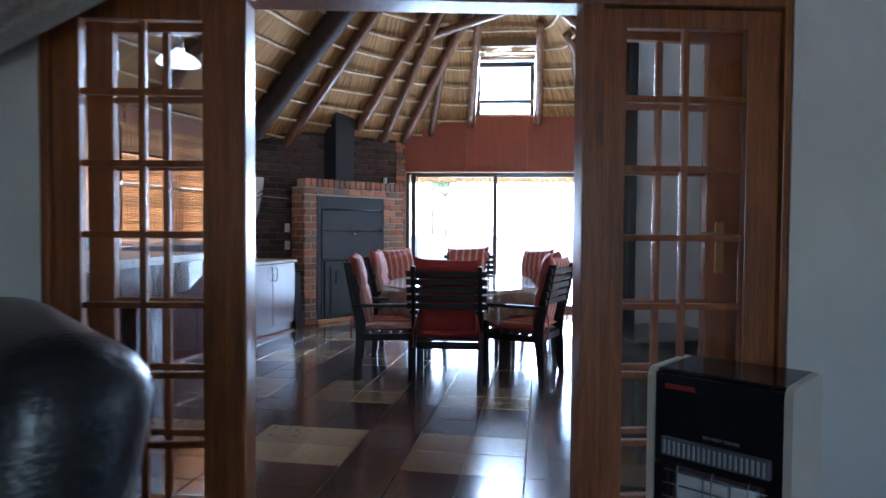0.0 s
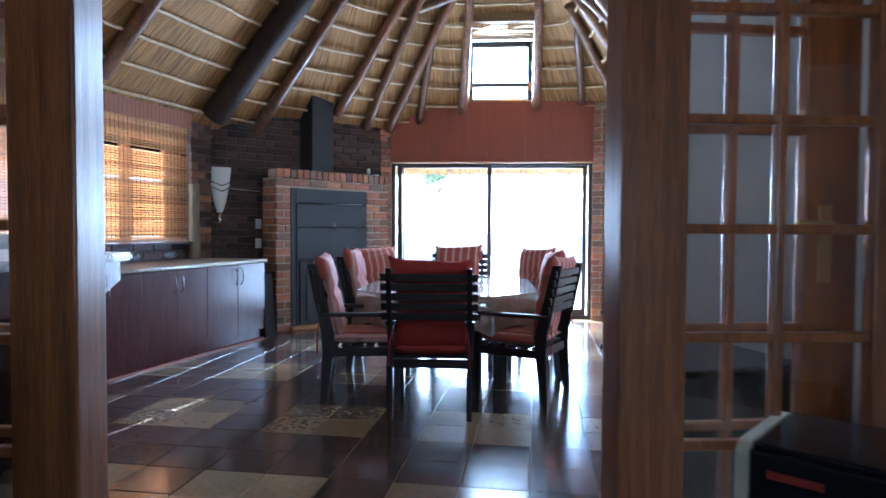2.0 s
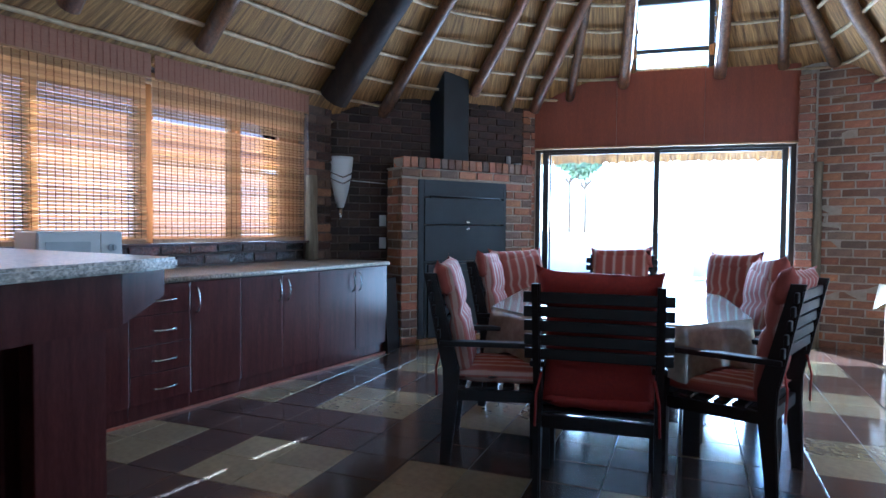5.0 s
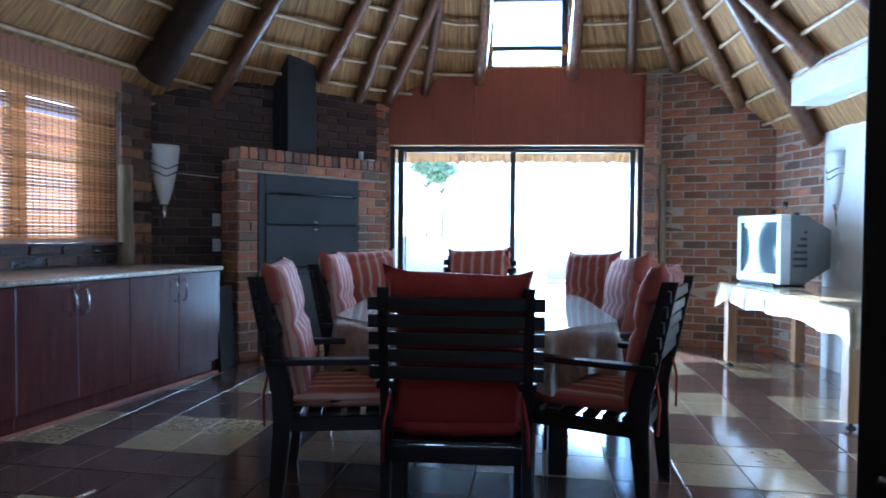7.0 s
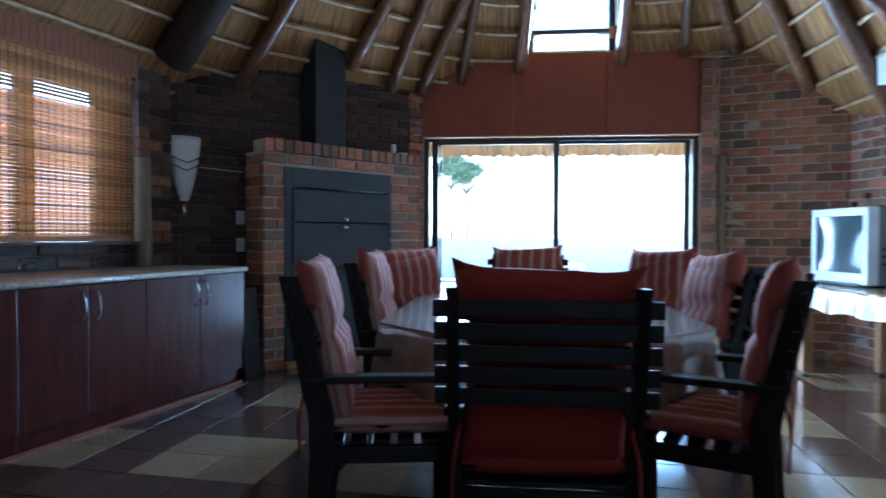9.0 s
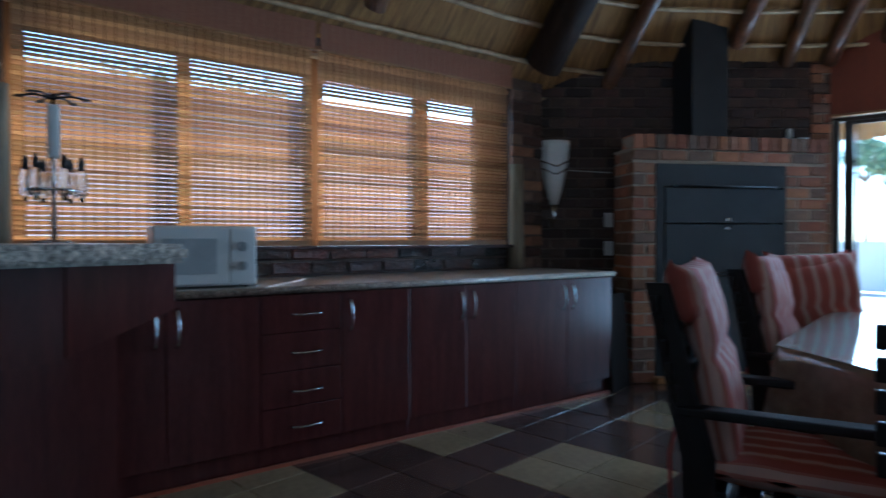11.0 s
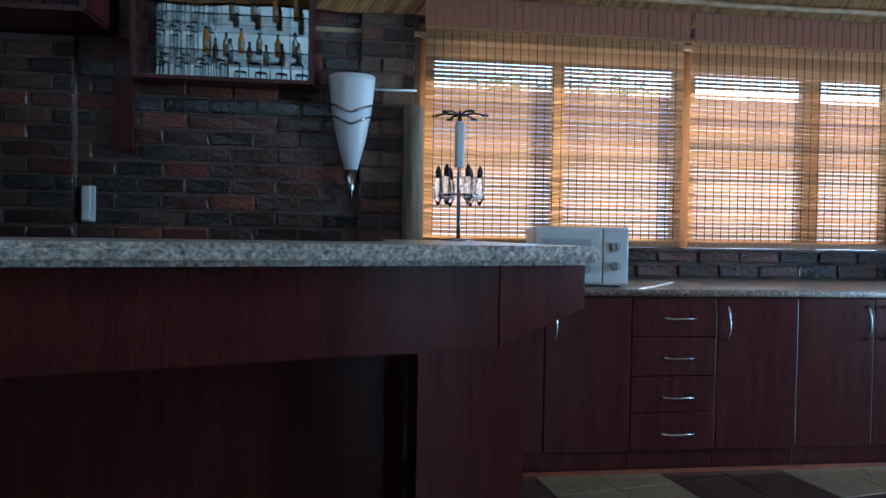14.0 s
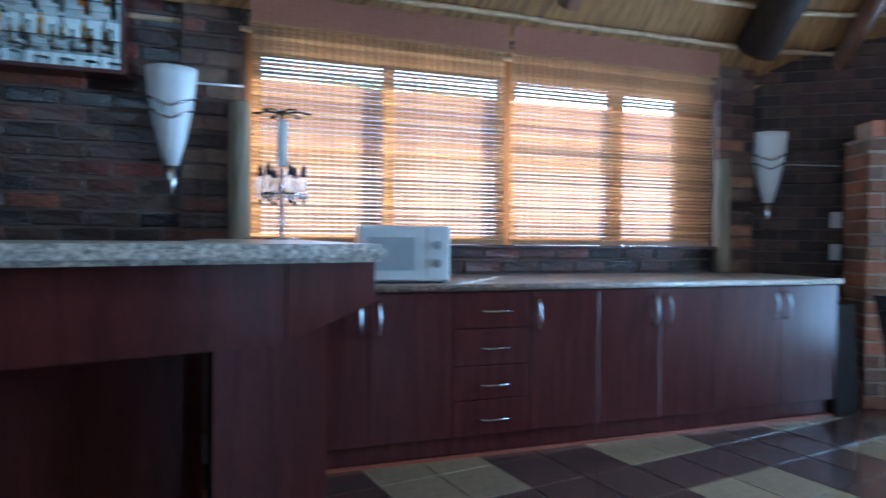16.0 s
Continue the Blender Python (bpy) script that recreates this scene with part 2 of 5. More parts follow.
BAMBOO = translucent("bamboo_slat", (0.60, 0.40, 0.22), 0.54, (0.43, 0.26, 0.12), 20, (1, 0.3, 6), rand=0.25)
VALANCE = mat("bamboo_valance", (0.36, 0.16, 0.085), 0.7, dark=(0.25, 0.10, 0.05), scale=40, stretch=(1, 0.4, 8), bump=0.3)
CLOTH_ = translucent("plastic_tablecloth", (0.27, 0.205, 0.13), 0.12, (0.13, 0.09, 0.05), 14, (1, 1, 1))
CLOTH_.node_tree.nodes["Principled BSDF"].inputs["Coat Weight"].default_value = 1.0
CLOTH_.node_tree.nodes["Principled BSDF"].inputs["Coat Roughness"].default_value = 0.035
CLOTH_.node_tree.nodes["Principled BSDF"].inputs["Coat IOR"].default_value = 1.8

GOLDCLOTH = translucent("gold_tablecloth", (0.50, 0.38, 0.21), 0.15, (0.28, 0.17, 0.07), 9, (1, 1, 1))
GOLDCLOTH.node_tree.nodes["Principled BSDF"].inputs["Coat Weight"].default_value = 1.0
GOLDCLOTH.node_tree.nodes["Principled BSDF"].inputs["Coat Roughness"].default_value = 0.06


def stripes(name, a, b2, c, period):
    """Woven stripes that run along the local z axis, side by side along local x."""
    m = bpy.data.materials.new(name)
    m.use_nodes = True
    nt = m.node_tree
    b = nt.nodes["Principled BSDF"]
    b.inputs["Roughness"].default_value = 0.9
    tc = nt.nodes.new("ShaderNodeTexCoord")
    sx = nt.nodes.new("ShaderNodeSeparateXYZ")
    nt.links.new(tc.outputs["Object"], sx.inputs[0])
    mu = nt.nodes.new("ShaderNodeMath")
    mu.operation = 'MULTIPLY'
    mu.inputs[1].default_value = 1 / period
    nt.links.new(sx.outputs[0], mu.inputs[0])
    fr = nt.nodes.new("ShaderNodeMath")
    fr.operation = 'FRACT'
    nt.links.new(mu.outputs[0], fr.inputs[0])
    cr = nt.nodes.new("ShaderNodeValToRGB")
    cr.color_ramp.interpolation = 'CONSTANT'
    e = cr.color_ramp.elements
    e[0].color = (*a, 1)
    e[1].position, e[1].color = 0.42, (*b2, 1)
    for pos, col in ((0.52, c), (0.74, b2), (0.84, a)):
        k = e.new(pos)
        k.color = (*col, 1)
    nt.links.new(fr.outputs[0], cr.inputs[0])
    nz = nt.nodes.new("ShaderNodeTexNoise")
    nz.inputs["Scale"].default_value = 160
    nt.links.new(tc.outputs["Object"], nz.inputs["Vector"])
    bp = nt.nodes.new("ShaderNodeBump")
    bp.inputs["Strength"].default_value, bp.inputs["Distance"].default_value = 0.25, 0.005
    nt.links.new(nz.outputs["Fac"], bp.inputs["Height"])
    nt.links.new(bp.outputs[0], b.inputs["Normal"])
    nt.links.new(cr.outputs[0], b.inputs["Base Color"])
    return m


STRIPED = stripes("striped_cushion", (0.29, 0.065, 0.045), (0.35, 0.13, 0.095), (0.46, 0.30, 0.245), 0.085)


def glow(name, colour, strength):
    m = bpy.data.materials.new(name)
    m.use_nodes = True
    b = m.node_tree.nodes["Principled BSDF"]
    b.inputs["Base Color"].default_value = (*colour, 1)
    b.inputs["Emission Color"].default_value = (*colour, 1)
    b.inputs["Emission Strength"].default_value = strength
    return m


LAMPGLOW = glow("lit_downlight", (1.0, 0.86, 0.66), 6.0)


# ---- mesh helpers ----
def bm_box(bm, cx, cy, cz, sx, sy, sz, bevel=0.0, m=None):
    r = bmesh.ops.create_cube(bm, size=1.0)
    bmesh.ops.scale(bm, vec=(sx, sy, sz), verts=r["verts"])
    if bevel:
        edges = list({e for v in r["verts"] for e in v.link_edges})
        g = bmesh.ops.bevel(bm, geom=edges, offset=bevel, segments=2, affect='EDGES', profile=0.6)
        vs = list({v for f in g["faces"] for v in f.verts} | {v for v in r["verts"] if v.is_valid})
    else:
        vs = r["verts"]
    bmesh.ops.translate(bm, vec=(cx, cy, cz), verts=vs)
    if m is not None:
        bmesh.ops.transform(bm, matrix=m, verts=vs)
    return vs


def box(cx, cy, cz, sx, sy, sz, bevel=0.0, m=None):
    bm = bmesh.new()
    bm_box(bm, cx, cy, cz, sx, sy, sz, bevel, m)
    return bm


def prism(points, z0, z1, bevel=0.0):
    """Upright prism over a plan polygon."""
    bm = bmesh.new()
    lo = [bm.verts.new((x, y, z0)) for x, y in points]
    hi = [bm.verts.new((x, y, z1)) for x, y in points]
    n = len(points)
    bm.faces.new(lo[::-1])
    bm.faces.new(hi)
    for i in range(n):
        bm.faces.new((lo[i], lo[(i + 1) % n], hi[(i + 1) % n], hi[i]))
    bmesh.ops.recalc_face_normals(bm, faces=bm.faces)
    if bevel:
        bmesh.ops.bevel(bm, geom=list(bm.edges), offset=bevel, segments=2, affect='EDGES')
    return bm


def tube(points, radii, sides=10, wobble=0.0, seed=0, cap=True):
    """Round bar through the points, with a radius at each."""
    rnd = random.Random(seed)
    bm = bmesh.new()
    pts = [Vector(p) for p in points]
    rings = []
    for i, p in enumerate(pts):
        d = (pts[min(i + 1, len(pts) - 1)] - pts[max(i - 1, 0)]).normalized()
        a = d.orthogonal().normalized() if abs(d.z) > 0.95 else d.cross(Vector((0, 0, 1))).normalized()
        b = d.cross(a)
        r = radii[i] if isinstance(radii, (list, tuple)) else radii
        off = Vector((rnd.uniform(-wobble, wobble), rnd.uniform(-wobble, wobble), rnd.uniform(-wobble, wobble)))
        rings.append([bm.verts.new(p + off + (a * math.cos(k * math.tau / sides) + b * math.sin(k * math.tau / sides)) * r) for k in range(sides)])
    for q, w in zip(rings, rings[1:]):
        for k in range(sides):
            bm.faces.new((q[k], q[(k + 1) % sides], w[(k + 1) % sides], w[k]))
    if cap:
        bm.faces.new(rings[0][::-1])
        bm.faces.new(rings[-1])
    bmesh.ops.recalc_face_normals(bm, faces=bm.faces)
    for f in bm.faces:
        f.smooth = len(f.verts) == 4
    return bm


def lathe(profile, sides=20):
    """Solid of revolution round z from (radius, height) pairs."""
    bm = bmesh.new()
    rings = [[bm.verts.new((r * math.cos(k * math.tau / sides), r * math.sin(k * math.tau / sides), z)) for k in range(sides)] for r, z in profile]
    for q, w in zip(rings, rings[1:]):
        for k in range(sides):
            bm.faces.new((q[k], q[(k + 1) % sides], w[(k + 1) % sides], w[k]))
    bm.faces.new(rings[0][::-1])
    bm.faces.new(rings[-1])
    bmesh.ops.remove_doubles(bm, verts=bm.verts, dist=1e-5)
    bmesh.ops.recalc_face_normals(bm, faces=bm.faces)
    for f in bm.faces:
        f.smooth = len(f.verts) == 4
    return bm


def pillow(w, d, h, puff=1.0, nx=14, ny=12, seams=(), seed=0):
    """Soft cushion: w along x, d along z, h thick along y, with seams pinched across at the given fractions of d."""
    rnd = random.Random(seed)
    bm = bmesh.new()

    def side(s):
        g = []
        for j in range(ny + 1):
            row = []
            for i in range(nx + 1):
                u, v = 2 * i / nx - 1, 2 * j / ny - 1
                t = (max(0.0, 1 - abs(u) ** 4) * max(0.0, 1 - abs(v) ** 4)) ** 0.5
                for q in seams:
                    t *= 1 - 0.55 * math.exp(-((v - q) / 0.09) ** 2)
                pinch = 1 - 0.05 * (1 - abs(v) ** 3) * abs(u) ** 6
                ear = 0.03 * abs(u) ** 5 * max(0.0, v) ** 6
                row.append(bm.verts.new((u * w / 2 * pinch, s * (h / 2 * t * puff + 0.004) + rnd.uniform(-1, 1) * 0.003, v * d / 2 + ear)))
            g.append(row)
        for j in range(ny):
            for i in range(nx):
                bm.faces.new((g[j][i], g[j][i + 1], g[j + 1][i + 1], g[j + 1][i]))
    side(1)
    side(-1)
    bmesh.ops.remove_doubles(bm, verts=bm.verts, dist=0.012)
    bmesh.ops.recalc_face_normals(bm, faces=bm.faces)
    for f in bm.faces:
        f.smooth = True
    return bm


def join(*bms):
    out = bmesh.new()
    for b in bms:
        me = bpy.data.meshes.new("tmp")
        b.to_mesh(me)
        b.free()
        out.from_mesh(me)
        bpy.data.meshes.remove(me)
    return out


def mesh_of(name, bm, material):
    me = bpy.data.meshes.new(name)
    bm.to_mesh(me)
    bm.free()
    me.materials.append(material)
    return me


def part(name, bm, material, parent, label="", m=None):
    ob = new(name, mesh_of(name, bm, material))
    ob.parent = parent
    if m is not None:
        ob.matrix_basis = m
    if label:
        tagged(ob, label)
    return ob


def thing(name, m, label, category, group=""):
    ob = new(name)
    ob.matrix_basis = m
    ob.empty_display_size = 0.1
    return tagged(ob, label, category, group)


def solid(name, bm, material, label, category, kind="", group="", m=None):
    ob = new(name, mesh_of(name, bm, material))
    if m is not None:
        ob.matrix_basis = m
    return tagged(ob, label, category, group, kind)


def structure(name, bm, material, label="", category=""):
    ob = new(name, mesh_of(name, bm, material))
    return tagged(ob, label, category, "", "structure")


def at(x, y, z, deg=0.0):
    return pose(x, y, z, 0, 0, deg)


def wall_pose(p, q):
    """Frame at p: local x runs along the wall to q, local y out of the room (to the left of p to q), z up. Also the length."""
    a = math.atan2(q[1] - p[1], q[0] - p[0])
    return pose(p[0], p[1], 0, 0, 0, math.degrees(a)), math.hypot(q[0] - p[0], q[1] - p[1])


def wall_with_holes(name, p, q, z0, z1, thick, holes, material, label, inset=0.0):
    """Wall from p to q with the room on the right-hand side of p to q; holes are (x0, x1, z0, z1) along it."""
    m, ln = wall_pose(p, q)
    xs = sorted({0.0, ln, *[h[0] for h in holes], *[h[1] for h in holes]})
    zs = sorted({z0, z1, *[h[2] for h in holes], *[h[3] for h in holes]})
    xs = [x for x in xs if 0 <= x <= ln]
    zs = [z for z in zs if z0 <= z <= z1]
    bm = bmesh.new()
    for xa, xb in zip(xs, xs[1:]):
        for za, zb in zip(zs, zs[1:]):
            cx, cz = (xa + xb) / 2, (za + zb) / 2
            if any(h[0] < cx < h[1] and h[2] < cz < h[3] for h in holes):
                continue
            bm_box(bm, cx, inset + thick / 2, cz, xb - xa, thick, zb - za)
    bmesh.ops.remove_doubles(bm, verts=bm.verts, dist=1e-4)
    seen = {}
    for f in list(bm.faces):
        key = tuple(round(c, 3) for c in f.calc_center_median())
        seen.setdefault(key, []).append(f)
    bmesh.ops.delete(bm, geom=[f for fs in seen.values() if len(fs) > 1 for f in fs], context='FACES')
    ob = structure(name, bm, material, label, "wall")
    ob.matrix_basis = m
    return ob, m, ln


def brick_mesh(name, ln, ht, dp, material, seed):
    """One worn brick, its face towards -y, base corner at the origin."""
    rnd = random.Random(seed)
    worn = "varnished" in material.name
    bm = box(ln / 2, dp / 2, ht / 2, ln, dp, ht, 0.008 if worn else 0.006)
    for v in bm.verts:
        v.co += Vector((rnd.uniform(-1, 1), rnd.uniform(-1, 1), rnd.uniform(-1, 1))) * (0.0035 if worn else 0.003)
    return mesh_of(name, bm, material)


BRICK_SETS = {}


def brick_set(material, ln, ht, dp=0.03):
    key = (material.name, round(ln, 3), round(ht, 3))
    if key not in BRICK_SETS:
        BRICK_SETS[key] = [brick_mesh("brick", ln, ht, dp, material, k + len(BRICK_SETS) * 7) for k in range(4)]
    return BRICK_SETS[key]


def lay_bricks(owner, m, x0, x1, z0, z1, material, keep=lambda x, z: True, proud=0.012, bl=0.222, bh=0.073, joint=0.012, seed=1, top=None):
    """Running bond on the room side of a wall, each brick a part of the wall."""
    rnd = random.Random(seed)
    z, row = z0, 0
    inv = owner.matrix_basis.inverted()
    while z + 0.03 < z1:
        h = min(bh, z1 - z)
        x = x0 - (bl + joint) / 2 * (row % 2)
        while x < x1 - 0.01:
            a, b = max(x, x0), min(x + bl, x1)
            if b - a > 0.025 and keep((a + b) / 2, z + h / 2):
                w = round(b - a, 2) if b - a < bl - 0.004 else bl
                me = rnd.choice(brick_set(rnd.choice(material) if type(material) is tuple else material, w, round(h, 3)))
                ob = new("brick", me)
                ob.parent = owner
                ob.matrix_basis = inv @ m @ pose(a, -proud + rnd.uniform(-0.004, 0.004), z, 0, 0, rnd.uniform(-0.6, 0.6))
            x += bl + joint
        z += bh + joint
        row += 1


def bar_between(a, b, r0, r1=None, sides=8, wob=0.0, seed=0, n=5):
    a, b = Vector(a), Vector(b)
    r1 = r0 if r1 is None else r1
    return tube([a.lerp(b, i / n) for i in range(n + 1)], [r0 + (r1 - r0) * i / n for i in range(n + 1)], sides, wob, seed)
# ---- plan of the dining room and its roof ----
NW0, NW1 = (-4.88, 7.42), (-3.42, 9.46)
SL1 = (-0.648, 10.148)
RW1, RW2, RW3 = (0.60, 10.02), (0.90, 9.45), (2.45, 3.62)
WIN0 = (-4.88, 0.906)


def inward(p, a, b):
    """Distance of p from the wall line a to b, into the room (the right-hand side)."""
    dx, dy = b[0] - a[0], b[1] - a[1]
    return ((p[0] - a[0]) * dy - (p[1] - a[1]) * dx) / math.hypot(dx, dy)


def roof_height(x, y):
    """Underside of the thatch: planes that rise from each wall, softly joined at the hips."""
    p = (x, y)
    zs = (2.36 + 0.96 * inward(p, WIN0, NW0),
          2.62 + 0.98 * inward(p, NW0, NW1),
          2.96 + 0.95 * inward(p, NW1, SL1),
          2.12 + 0.92 * inward(p, RW2, RW3))
    k = 7.0
    lo = min(zs)
    return lo - math.log(sum(math.exp(-k * (z - lo)) for z in zs)) / k


# ---- setting: ground, floors, walls ----
structure("ground", box(-1, 5, -0.16, 400, 400, 0.2), PAVING, "sunlit pale paving round the house", "ground")
structure("floor", prism([(-5.1, 0.7), (-5.1, 7.5), (-3.5, 9.7), (-0.6, 10.4), (0.8, 10.2), (1.1, 9.6), (2.7, 3.9)], -0.05, -0.006), GROUT, "grey grouted screed under the floor tiles", "floor")
structure("floor_living", prism([(-3.5, -2.6), (3.4, -2.6), (3.4, 3.95), (-3.5, 1.35)], -0.055, -0.012), BROWN_J, "brown tiled living room floor", "floor")

wall_west, M_W, LN_W = wall_with_holes("wall_west", WIN0, NW0, 0, 2.9, 0.25, [(2.81, 6.16, 1.09, 2.42)], DARK_MORTAR, "dark varnished face-brick wall with a wide window")
wall_northwest, M_NW, LN_NW = wall_with_holes("wall_northwest", NW0, NW1, 0, 3.1, 0.25, [], DARK_MORTAR, "dark face-brick corner wall behind the barbecue fireplace")
wall_north, M_N, LN_N = wall_with_holes("wall_north", NW1, SL1, 0, 3.0, 0.22, [(0.02, 2.82, -0.1, 2.17)], MORTAR, "brick end wall with a sliding glass door")
wall_northeast, M_NE, LN_NE = wall_with_holes("wall_northeast", SL1, RW1, 0, 3.2, 0.25, [], MORTAR, "rough red face-brick wall beside the sliding door")
wall_brick_return, M_BR, LN_BR = wall_with_holes("wall_brick_return", RW1, RW2, 0, 2.9, 0.25, [], MORTAR, "short face-brick return beside the white wall")
wall_east, M_E, LN_E = wall_with_holes("wall_east", RW2, RW3, 0, 3.2, 0.2, [], TEXTURED, "white trowel-textured plaster wall")

# wall between the two rooms, with the framed opening
DW_A = radians(20.5)
DU, DV = Vector((math.cos(DW_A), math.sin(DW_A), 0)), Vector((-math.sin(DW_A), math.cos(DW_A), 0))
D0 = Vector((-1.793, 2.061, 0))
M_D = pose(D0.x, D0.y, 0, 0, 0, 20.5)          # local x along the frame, local y into the dining room
FRAME_W = 2.68
dw_p = D0 - DU * 3.30
dw_q = D0 + DU * 4.53
wall_door, M_DW, LN_DW = wall_with_holes("wall_between_rooms", dw_p[:2], dw_q[:2], 0, 5.9, 0.14, [(3.30, 3.30 + FRAME_W, -0.1, 2.16)], PLASTER, "plain white plastered wall between the two rooms")

# Unseen dark sheet, added so the white wall bounces less light into the room.
wall_with_holes("bounce_cut_lining", (dw_p + DV * 0.142)[:2], (dw_q + DV * 0.142)[:2], 0, 2.3, 0.018, [(3.30, 3.30 + FRAME_W, -0.1, 2.16)], DARK_MORTAR, "added unseen dark brown lining round the French doors that cuts bounced light")

# white partition that ends at the timber post
ptn = bmesh.new()
sides_ = [[ptn.verts.new((x, y, z)) for x, z in ((0.13, 0.0), (2.06, 0.0), (2.06, 2.08), (0.13, 3.85))] for y in (5.02, 5.12)]
ptn.faces.new(sides_[0])
ptn.faces.new(sides_[1][::-1])
for k in range(4):
    ptn.faces.new((sides_[0][k], sides_[1][k], sides_[1][(k + 1) % 4], sides_[0][(k + 1) % 4]))
bmesh.ops.recalc_face_normals(ptn, faces=ptn.faces)
structure("wall_partition", ptn, TEXTURED, "white plastered partition behind the stove", "wall")

# living room shell
wall_with_holes("wall_living_west", (-3.3, -2.4), (-3.3, 1.49), 0, 2.7, 0.2, [], PLASTER, "white living room wall")
wall_with_holes("wall_living_east", (3.2, 3.92), (3.2, -2.4), 0, 2.7, 0.2, [], PLASTER, "white living room wall")
wall_with_holes("wall_living_south", (3.2, -2.4), (-3.3, -2.4), 0, 2.7, 0.2, [(0.8, 1.8, 1.0, 1.9)], PLASTER, "white living room wall with a window")
structure("ceiling_living", prism([(-3.5, -2.6), (3.4, -2.6), (3.4, 4.0), (-3.5, 1.42)], 2.62, 2.7), BOARD, "flat white living room ceiling", "ceiling")

# ---- thatched roof ----
def roof_grid():
    bm = bmesh.new()
    nx, ny, x0, x1, y0, y1 = 84, 104, -6.0, 2.9, 0.7, 11.3
    g = {}
    for i in range(nx + 1):
        for j in range(ny + 1):
            x, y = x0 + (x1 - x0) * i / nx, y0 + (y1 - y0) * j / ny
            z = roof_height(x, y) + 0.02 * noise.noise((x * 3, y * 3, 0)) + 0.012 * noise.noise((x * 9, y * 9, 4))
            g[i, j] = (x, y, z)
    up = {k: bm.verts.new((p[0], p[1], p[2] + 0.02)) for k, p in g.items()}
    hi = {k: bm.verts.new((p[0], p[1], p[2] + 0.26)) for k, p in g.items()}

    def hole(i, j):
        """Dormer window and the flue pass through."""
        x, y = x0 + (x1 - x0) * (i + 0.5) / nx, y0 + (y1 - y0) * (j + 0.5) / ny
        d = inward((x, y), NW1, SL1)
        s = (x - NW1[0]) * 0.9705 + (y - NW1[1]) * 0.241
        return -1.9 < d < 0.86 and 1.13 < s < 1.97
    for i in range(nx):
        for j in range(ny):
            if hole(i, j):
                continue
            mx_, my_ = x0 + (x1 - x0) * (i + 0.5) / nx, y0 + (y1 - y0) * (j + 0.5) / ny
            if mx_ < -4.88 or roof_height(mx_, my_) < 1.9 or inward((mx_, my_), NW1, SL1) < -0.2:
                continue
            bm.faces.new((up[i, j], up[i, j + 1], up[i + 1, j + 1], up[i + 1, j]))
            bm.faces.new((hi[i, j], hi[i + 1, j], hi[i + 1, j + 1], hi[i, j + 1]))
    for v in [v for v in bm.verts if not v.link_faces]:
        bm.verts.remove(v)
    uv = bm.loops.layers.uv.new("slope")
    for f in bm.faces:
        f.smooth = True
        for l in f.loops:
            x, y, z = l.vert.co
            a = math.atan2(y - 6.4, x + 1.75)
            l[uv].uv = ((a if a > -2.2 else a + math.tau) * 4.0, z * 1.4)
    return bm


def eave_grid():
    """Thatch that hangs out over the sliding door, ending in a combed fringe."""
    bm = bmesh.new()
    rnd = random.Random(3)
    uv = bm.loops.layers.uv.new("slope")
    lay = []
    for up in (0.02, 0.26):
        g = [[bm.verts.new((s, -d, 2.94 + 0.95 * d + up + (rnd.uniform(-0.02, 0.02) if j == 8 else 0.0))) for j, d in enumerate([-0.12 - 0.80 * k / 8 for k in range(9)])] for s in [-1.2 + 5.4 * i / 180 for i in range(181)]]
        lay.append(g)
        for a, b in zip(g, g[1:]):
            for j in range(8):
                bm.faces.new((a[j], a[j + 1], b[j + 1], b[j]))
    for i in range(180):
        bm.faces.new((lay[0][i][8], lay[1][i][8], lay[1][i + 1][8], lay[0][i + 1][8]))
    for f in bm.faces:
        for l in f.loops:
            l[uv].uv = (l.vert.co.x * 1.0, l.vert.co.z * 1.4)
    return bm


eave = structure("roof_eave", eave_grid(), THATCH, "thatched eave fringe outside the sliding door", "roof")
eave.matrix_basis = M_N
structure("ceiling", roof_grid(), THATCH, "golden reed thatch on the underside of the roof", "ceiling")


def roof_pole(name, a, b, top, r, label="varnished round gum-pole rafter under the thatch", seed=0, wood=None):
    """Rafter under the thatch through two plan points, from its foot up to the height top."""
    a, b = Vector((*a, 0)), Vector((*b, 0))
    pts = []
    for i in range(9):
        p = a.lerp(b, i / 8)
        pts.append(p)
    zs = [roof_height(p.x, p.y) - r * 0.9 for p in pts]
    n = len(pts)
    mx = sum(range(n)) / n
    mz = sum(zs) / n
    k = sum((i - mx) * (z - mz) for i, z in enumerate(zs)) / sum((i - mx) ** 2 for i in range(n))
    pts = [Vector((p.x, p.y, mz + k * (i - mx) - 0.02)) for i, p in enumerate(pts)]
    return solid(name, tube(pts, [r * (1.08 - 0.2 * i / 8) for i in range(9)], 12, 0.006, seed), wood or POLE, label, "roof pole", "", "thatch roof poles")


